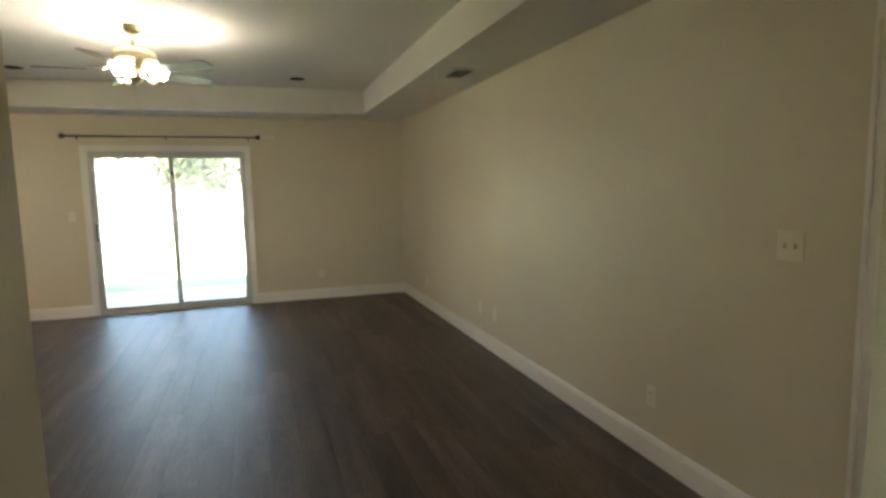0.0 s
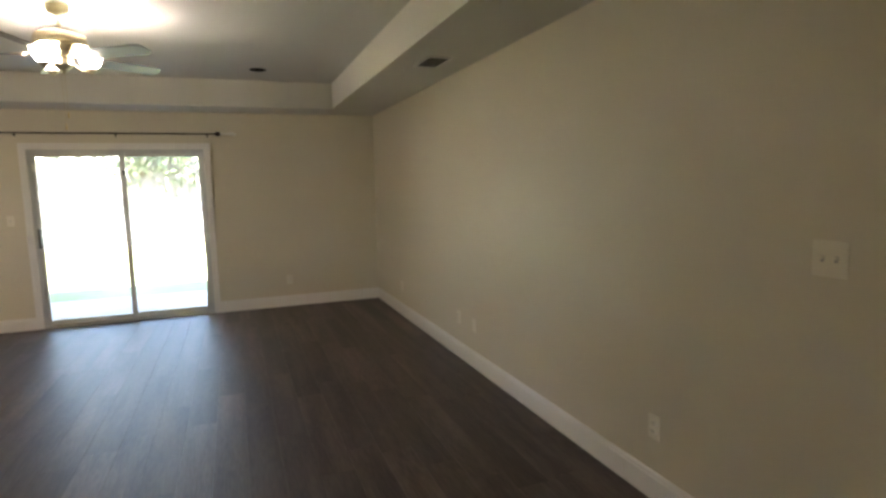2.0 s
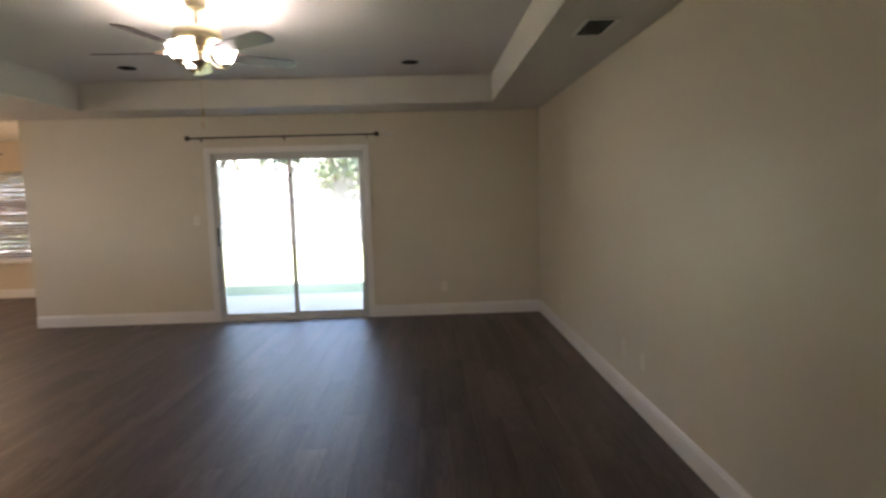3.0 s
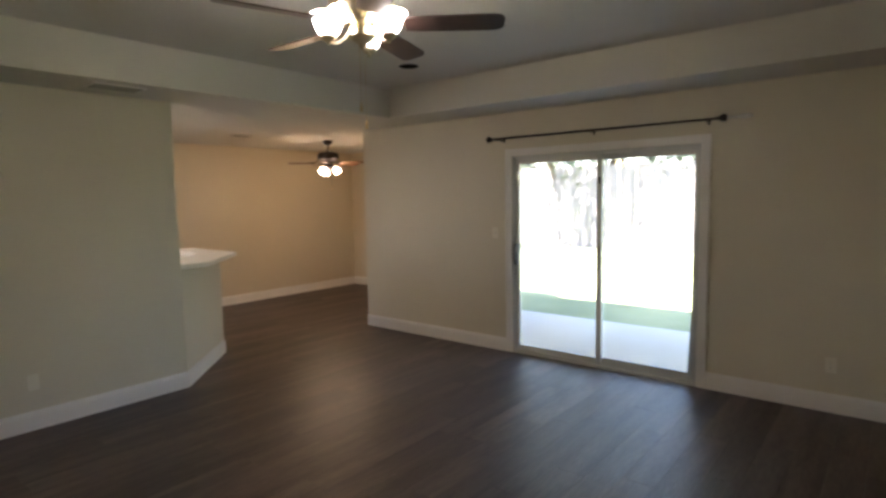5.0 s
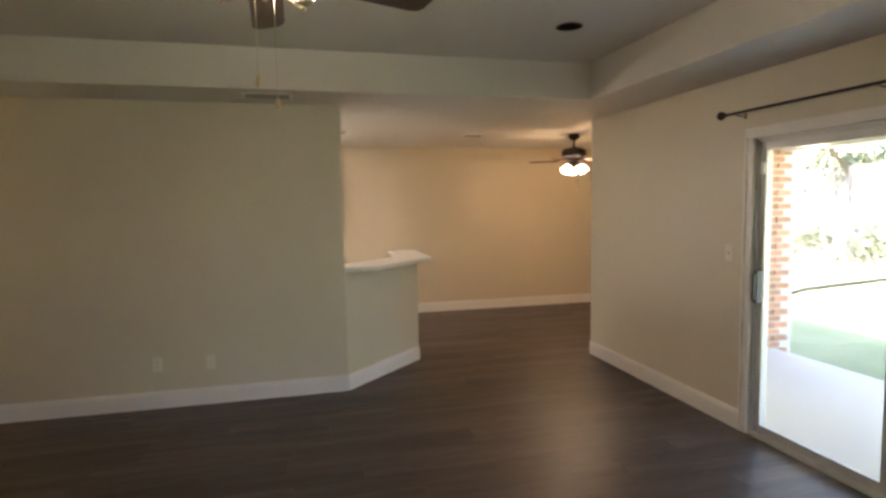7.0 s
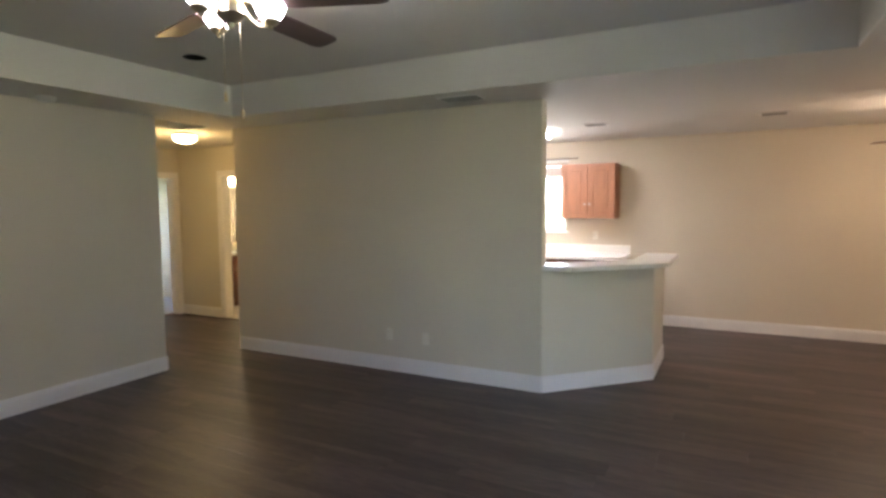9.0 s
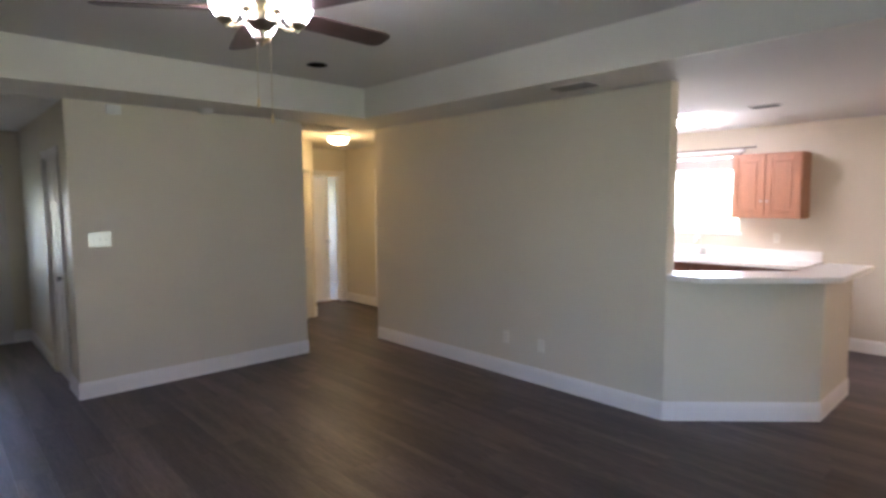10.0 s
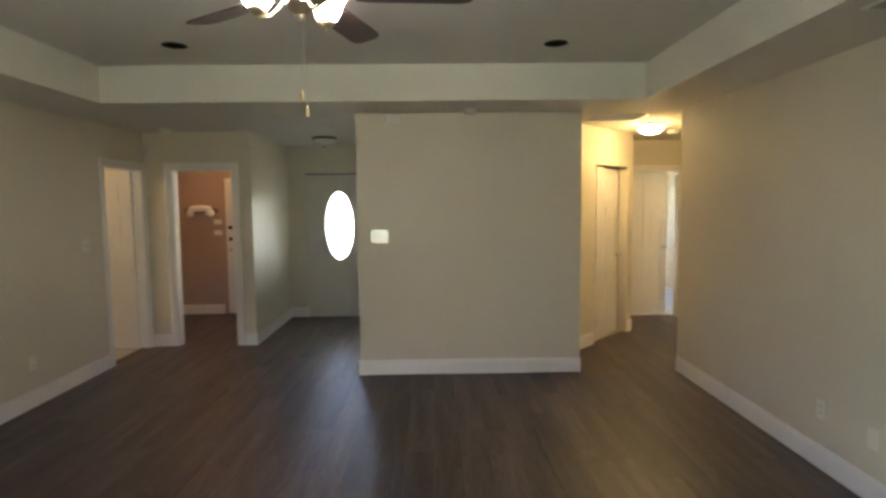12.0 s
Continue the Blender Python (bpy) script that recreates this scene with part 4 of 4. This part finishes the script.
part("base", lt([(0.03, 0.001), (0.028, 0.02), (0.016, 0.03), (0.016, 0.08)], seg=16), STEEL, kf, smooth=True)
part("spout", tube(bmesh.new(), [(0, 0, 0.07), (0, 0, 0.17), (0.03, 0, 0.22), (0.09, 0, 0.235), (0.15, 0, 0.20), (0.165, 0, 0.16)], 0.012), STEEL, kf, smooth=True)
part("lever", tube(bmesh.new(), [(0, 0.02, 0.07), (0, 0.06, 0.11)], 0.007), STEEL, kf, smooth=True)
plate((KW_X, 5.55, 1.17), 90, 0.07, 0.115, "white wall outlet above the kitchen counter")
va2 = thing("valance", "off-white valance board above the kitchen window", "valance", (KW_X, 3.98, 2.145))
part("board", bx(0.002, 0.052, 0.0, 1.20, 0.03, 0.065, 0.004), TRIM, va2)
part("rod", tube(bmesh.new(), [(0.03, -0.03, 0.078), (0.03, 1.33, 0.078)], 0.006), DARKMETAL, va2)

# ---- laundry and side room ----
rk = thing("coat_rack", "dark wall rack with hooks and white cloths in the laundry room", "coat rack", (2.85, -0.85, 1.55))
part("rail", bx(-0.24, 0.24, 0.001, 0.02, -0.03, 0.03, 0.004), DARKOAK, rk)
for x in (-0.18, -0.06, 0.06, 0.18):
    part("hook", tube(bmesh.new(), [(x, 0.02, 0.0), (x, 0.05, -0.01), (x, 0.06, 0.02)], 0.005, 6), STEEL, rk, smooth=True)
cl = bmesh.new()
for dx, w_, z_ in ((-0.02, 0.17, 1.585), (-0.16, 0.06, 1.52), (0.12, 0.05, 1.515)):
    bmesh.ops.create_icosphere(cl, subdivisions=3, radius=1.0, matrix=Matrix.Translation((2.85 + dx, -0.755, z_)) @ Matrix.Diagonal((w_, 0.075, 0.05, 1)))
for v in cl.verts:
    v.co += Vector((0, 0, 0.018 * noise.noise(v.co * 14)))
solid("cloth_bundle", cl, PLASTIC, "white folded cloth hung on the coat rack", "cloth", smooth=True)
plate((2.615, -0.85, 1.38), 180, 0.118, 0.07, "white light switch on the laundry wall", "blank", PLASTIC)
plate((2.615, -0.85, 1.22), 180, 0.118, 0.07, "white light switch on the laundry wall", "blank", PLASTIC)

# ---- outside ----
gr = bmesh.new()
bmesh.ops.create_grid(gr, x_segments=60, y_segments=60, size=150)
for v in gr.verts:
    v.co.z = -0.16 + (noise.noise(v.co * 0.05) * 0.25 if v.co.length > 40 else 0.0)
solid("ground", gr, GRASS, "pale sunlit lawn of the back yard", "lawn", "structure")
solid("patio", bx(-3.262, 3.2, 8.55, 10.64, -0.2, -0.08, 0.01), CONCRETE, "pale grey concrete patio slab", "patio", "structure")
solid("front_walk", bx(-1.0, 2.5, -4.5, -0.67, -0.2, -0.06, 0.01), CONCRETE, "pale grey concrete front walk", "path", "structure")
pr = thing("patio_roof", "white painted patio cover with a beam", "patio cover", (0, 0, 0), kind="structure")
part("deck", bx(-3.24, 3.2, 8.55, 10.80, 2.46, 2.56), TRIM, pr)
part("beam", bx(-3.24, 3.2, 10.62, 10.78, 2.13, 2.46, 0.006), TRIM, pr)
part("post", bx(2.95, 3.09, 10.63, 10.77, -0.08, 2.13, 0.006), TRIM, pr)
# unseen slab added to block the sun before the oval glass
solid("porch_sun_block", bx(-2.25, 3.6, -2.9, -0.955, 2.60, 2.74, 0.01), TRIM, "unseen white slab added to keep the sun off the front door", "porch roof", "structure")
# unseen slab that keeps the sun off the dining room
solid("dining_roof", bx(-6.9, -3.30, 8.9, 10.85, 2.60, 2.72), ROOF, "unseen flat grey roof slab over the dining room", "roof", "structure")

fe = thing("fence", "weathered vertical board fence round the yard", "fence", (0, 0, 0))
board = mesh_of(bx(-0.068, 0.068, -0.01, 0.01, 0, 2.70, 0.004), "board", FENCEW)
for i in range(210):
    s = new("board", board)
    s.parent = fe
    s.matrix_basis = pose(-20 + i * 0.142, 21.0 + random.uniform(-0.01, 0.01), -0.16, 0, random.uniform(-0.5, 0.5), 0)
for z in (0.25, 1.25, 2.25):
    part("rail", bx(-20.1, 9.9, 21.012, 21.05, z, z + 0.09), FENCEW, fe)


def tree(at, height, spread, seed, label="leafy tree behind the back fence", lean=(0, 0), girth=1.0, low=2):
    rnd = random.Random(seed)
    e = thing("tree", label, "tree", at)
    bm = bmesh.new()
    pts = [Vector((rnd.uniform(-0.1, 0.1) * i + lean[0] * (i / 4) ** 2, rnd.uniform(-0.1, 0.1) * i + lean[1] * (i / 4) ** 2, height * 0.5 * i / 4)) for i in range(5)]
    for a, b, r0, r1 in zip(pts, pts[1:], (0.2, 0.17, 0.14, 0.11), (0.17, 0.14, 0.11, 0.08)):
        r0, r1 = r0 * girth, r1 * girth
        d = (b - a).normalized()
        u = d.cross(Vector((1, 0, 0))).normalized()
        w = d.cross(u)
        ra = [bm.verts.new(a + r0 * (math.cos(k * 0.785) * u + math.sin(k * 0.785) * w)) for k in range(8)]
        rb = [bm.verts.new(b + r1 * (math.cos(k * 0.785) * u + math.sin(k * 0.785) * w)) for k in range(8)]
        for k in range(8):
            bm.faces.new((ra[k], ra[(k + 1) % 8], rb[(k + 1) % 8], rb[k]))
    tips = []
    for k in range(9):
        a = rnd.uniform(0, 6.28)
        s0 = pts[rnd.choice(range(low, 5))]
        tip = s0 + Vector((math.cos(a) * spread * rnd.uniform(0.4, 0.8), math.sin(a) * spread * rnd.uniform(0.4, 0.8), height * rnd.uniform(0.1, 0.42)))
        tube(bm, [s0, (s0 + tip) / 2 + Vector((0, 0, 0.2)), tip], 0.04 * girth, 6)
        tips.append(tip)
    part("trunk", bm, BARK, e, smooth=True)
    verts, faces = [], []
    for tip in tips:
        for _ in range(4):
            c = tip + Vector((rnd.gauss(0, spread * 0.22), rnd.gauss(0, spread * 0.22), rnd.gauss(0, height * 0.07)))
            for _ in range(70):
                p = c + Vector((rnd.gauss(0, 0.32), rnd.gauss(0, 0.32), rnd.gauss(0, 0.25)))
                q = Euler((rnd.uniform(0, 6), rnd.uniform(0, 6), rnd.uniform(0, 6))).to_matrix()
                s = rnd.uniform(0.06, 0.14)
                n = len(verts)
                verts += [tuple(p + q @ Vector(o)) for o in ((-s, 0, 0), (0, -s * 0.5, 0.02), (s, 0, 0), (0, s * 0.5, 0.02))]
                faces.append((n, n + 1, n + 2, n + 3))
    me = bpy.data.meshes.new("crown")
    me.from_pydata(verts, [], faces)
    me.materials.append(LEAF)
    cr = new("crown", me)
    cr.parent = e
    return e


for i, (x, y, h, s) in enumerate(((-15, 24, 7, 3.2), (-10.5, 23.2, 5.5, 2.6), (-6.3, 23.5, 6.5, 3.0), (-2.5, 22.8, 5.0, 2.6), (1.5, 24, 6.5, 3.0), (5.5, 23.5, 6, 2.8), (-0.6, 22.3, 4.4, 2.0))):
    tree((x, y, -0.16), h, s, 11 + i, "leafy tree behind the back fence")
# leaning trees added so that crowns out of view cast shade on the fence
for i, (x, y, h, s) in enumerate(((-7.4, 21.6, 10.5, 2.0), (-5.0, 21.7, 10.8, 1.8), (-11.2, 21.6, 10.5, 2.4), (-1.6, 21.7, 11.0, 2.2))):
    tree((x, y, -0.16), h, s, 41 + i, "tall leafy tree added leaning over the back fence to shade it", lean=(-0.5, -3.0), girth=0.5, low=3)

eb = tube(bmesh.new(), [(-6.2, 13.6, -0.13), (-6.7, 14.7, -0.13), (-7.0, 16.2, -0.13), (-7.3, 18.0, -0.13), (-8.1, 20.0, -0.13)], 0.05, 8)
solid("bed_edging", eb, BLACK, "black curved edging round the stone bed", "edging", smooth=True)
for i in range(26):
    bm = bmesh.new()
    bmesh.ops.create_icosphere(bm, subdivisions=2, radius=1.0)
    r = random.uniform(0.12, 0.38)
    for v in bm.verts:
        v.co = Vector((v.co.x * r * 1.3, v.co.y * r, v.co.z * r * 0.7)) * (1 + 0.35 * noise.noise(v.co * 1.3 + Vector((i * 3.1, 0, 0))))
    st = solid("stone", bm, STONE, "pale rough stone lying in the garden bed", "stone", group="stones in the bed")
    st.matrix_basis = pose(-8.2 - random.random() * 4.5, 15.5 + random.random() * 4.6, -0.16 + r * 0.35, 0, 0, random.uniform(0, 360))
for i, (x, y) in enumerate(((-11.3, 19.6), (-9.6, 20.2))):
    rnd = random.Random(70 + i)
    verts, faces = [], []
    for _ in range(900):
        p = Vector((x + rnd.gauss(0, 0.4), y + rnd.gauss(0, 0.3), max(-0.14, 0.4 + rnd.gauss(0, 0.3))))
        q = Euler((rnd.uniform(0, 6), rnd.uniform(0, 6), 0)).to_matrix()
        s = rnd.uniform(0.04, 0.09)
        n = len(verts)
        verts += [tuple(p + q @ Vector(o)) for o in ((-s, 0, 0), (0, -s * 0.4, 0), (s, 0, 0), (0, s * 0.4, 0))]
        faces.append((n, n + 1, n + 2, n + 3))
    me = bpy.data.meshes.new("shrub")
    me.from_pydata(verts, [], faces)
    me.materials.append(LEAF)
    tagged(new("shrub", me), "green leafy shrub beside the garden stones", "shrub")

solid("transition_strip", bx(-4.00, -3.22, -0.26, -0.205, 0.0005, 0.011, 0.003), DARKOAK, "dark floor transition strip under the bedroom door", "threshold", "structure")
solid("transition_strip", bx(2.735, 2.775, 1.14, 1.865, 0.0005, 0.008, 0.003), DARKOAK, "dark floor transition strip under the side room door", "threshold", "structure")

# ---- pieces: bricks and floor planks ----
bw = solid("brick_wall", bx(-3.299, -3.262, 8.55, 10.87, -0.16, 2.95), MORTAR, "orange brick outer wall of the dining room", "wall", "structure")
brick = mesh_of(bx(-0.012, 0.012, -0.097, 0.097, -0.029, 0.029, 0.003), "brick", BRICK)
rest = bmesh.new()
for row in range(41):
    z = -0.12 + row * 0.075
    for k in range(12):
        y = 8.66 + k * 0.205 + (0.1 if row % 2 else 0)
        if y > 10.76 or z > 2.9:
            continue
        if y > 9.3 and z < 2.5:
            b_ = new("brick", brick)
            b_.parent = bw
            b_.matrix_basis = pose(-3.258, y, z)
        else:
            box(rest, -3.268, -3.246, y - 0.097, y + 0.097, z - 0.029, z + 0.029)
rb = part("bricks_rest", rest, BRICK, bw)
rb["kind"] = "stuff"
endb = bmesh.new()
for row in range(41):
    z = -0.12 + row * 0.075
    for k in range(15):
        x = -6.2 + k * 0.205 + (0.1 if row % 2 else 0)
        if x < -3.35 and z < 2.9:
            box(endb, x - 0.097, x + 0.097, 10.83, 10.855, z - 0.029, z + 0.029)
eb2 = part("bricks_rest", endb, BRICK, bw)
eb2["kind"] = "stuff"

PW, PL = 0.181, 1.22
cache = {}


def plank_mesh(w, n):
    key = (round(w, 3), round(n, 3))
    if key not in cache:
        bm = bmesh.new()
        g, c = 0.0002, 0.0007
        lo = [(g, g), (w - g, g), (w - g, n - g), (g, n - g)]
        hi = [(g + c, g + c), (w - g - c, g + c), (w - g - c, n - g - c), (g + c, n - g - c)]
        a = [bm.verts.new((x, y, -0.0095)) for x, y in lo]
        m_ = [bm.verts.new((x, y, -0.0016)) for x, y in lo]
        t = [bm.verts.new((x, y, 0.0)) for x, y in hi]
        bm.faces.new(t)
        for p_, q_ in ((a, m_), (m_, t)):
            for i in range(4):
                bm.faces.new((p_[i], p_[(i + 1) % 4], q_[(i + 1) % 4], q_[i]))
        cache[key] = mesh_of(bm, "plank", PLANK)
    return cache[key]


PLANK_REST = PLANK.copy()
PLANK_REST.name = "vinyl_plank_joined"
nt = PLANK_REST.node_tree
geo = nt.nodes.new("ShaderNodeNewGeometry")
for n in nt.nodes:
    if n.bl_idname == "ShaderNodeMapRange":
        nt.links.new(geo.outputs["Random Per Island"], n.inputs[0])
    elif n.name == "plank_offset":
        nt.links.new(geo.outputs["Random Per Island"], n.inputs[0])


def plank_span(x):
    """The stretch of y that the plank column about x covers."""
    if x < -4.10:
        return 2.55, DN_Y + 0.01
    if x < -3.29:
        return -0.21, DN_Y + 0.01
    if x < -2.02:
        return -0.21, 8.46
    if x < -1.85:
        return 1.6, 8.46
    if x < 0.02:
        return 2.2, 8.46
    if x < 1.55:
        return -0.6, 8.46
    return (-0.86, 8.46) if x < 2.74 else (-0.86, 1.0)


rnd = random.Random(5)
verts, faces = [], []
x = -6.19
while x < 3.40:
    w = min(PW, (2.74 if x < 2.739 else 3.42) - x)
    y0, y1 = plank_span(x + w / 2)
    y = y0 - rnd.choice((0.0, 0.41, 0.81)) - rnd.random() * 0.3
    while y < y1 - 0.02:
        a, b = max(y, y0), min(y + PL, y1)
        if b - a > 0.03:
            if -2.95 < x + w / 2 < 2.72 and b > 2.3:
                ob = new("plank", plank_mesh(w, b - a))
                ob.parent = floor
                ob.location = (x, a, 0)
            else:
                n = len(verts)
                verts += [(x + 0.0003, a + 0.0003, -0.0003), (x + w - 0.0003, a + 0.0003, -0.0003), (x + w - 0.0003, b - 0.0003, -0.0003), (x + 0.0003, b - 0.0003, -0.0003)]
                faces.append((n, n + 1, n + 2, n + 3))
        y += PL
    x += w
me = bpy.data.meshes.new("planks_rest")
me.from_pydata(verts, [], faces)
me.materials.append(PLANK_REST)
ob = new("planks_rest", me)
ob.parent = floor
ob["kind"] = "stuff"


def tiles(x0, x1, y0, y1, s, name, label, mat):
    verts, faces = [], []
    x = x0
    while x < x1 - 0.01:
        y = y0
        while y < y1 - 0.01:
            a, b = min(x + s, x1) - 0.003, min(y + s, y1) - 0.003
            n = len(verts)
            verts += [(x, y, 0.001), (a, y, 0.001), (a, b, 0.001), (x, b, 0.001)]
            faces.append((n, n + 1, n + 2, n + 3))
            y += s
        x += s
    me = bpy.data.meshes.new(name)
    me.from_pydata(verts, [], faces)
    me.materials.append(mat)
    tagged(new(name, me), label, "floor", kind="structure")


tiles(2.745, 4.8, LD_Y, 3.2, 0.3, "floor_side_room", "beige tiled floor of the side room", TILE)
tiles(-5.9, -4.10, -0.35, 2.5, 0.3, "floor_bath", "beige tiled floor of the bathroom", TILE)
solid("floor_bedroom", bx(-5.0, -2.6, -3.2, -0.262, -0.009, 0.004), CARPET, "pale bedroom carpet", "floor", "structure")
bm = prism(bmesh.new(), [(-2.0, 1.62), (-2.0, -0.2), (-2.95, -0.2), (-2.99, 0.6)], -0.009, 0.002)
solid("floor_closet", bm, TILE, "beige tiled floor beyond the diagonal door", "floor", "structure")
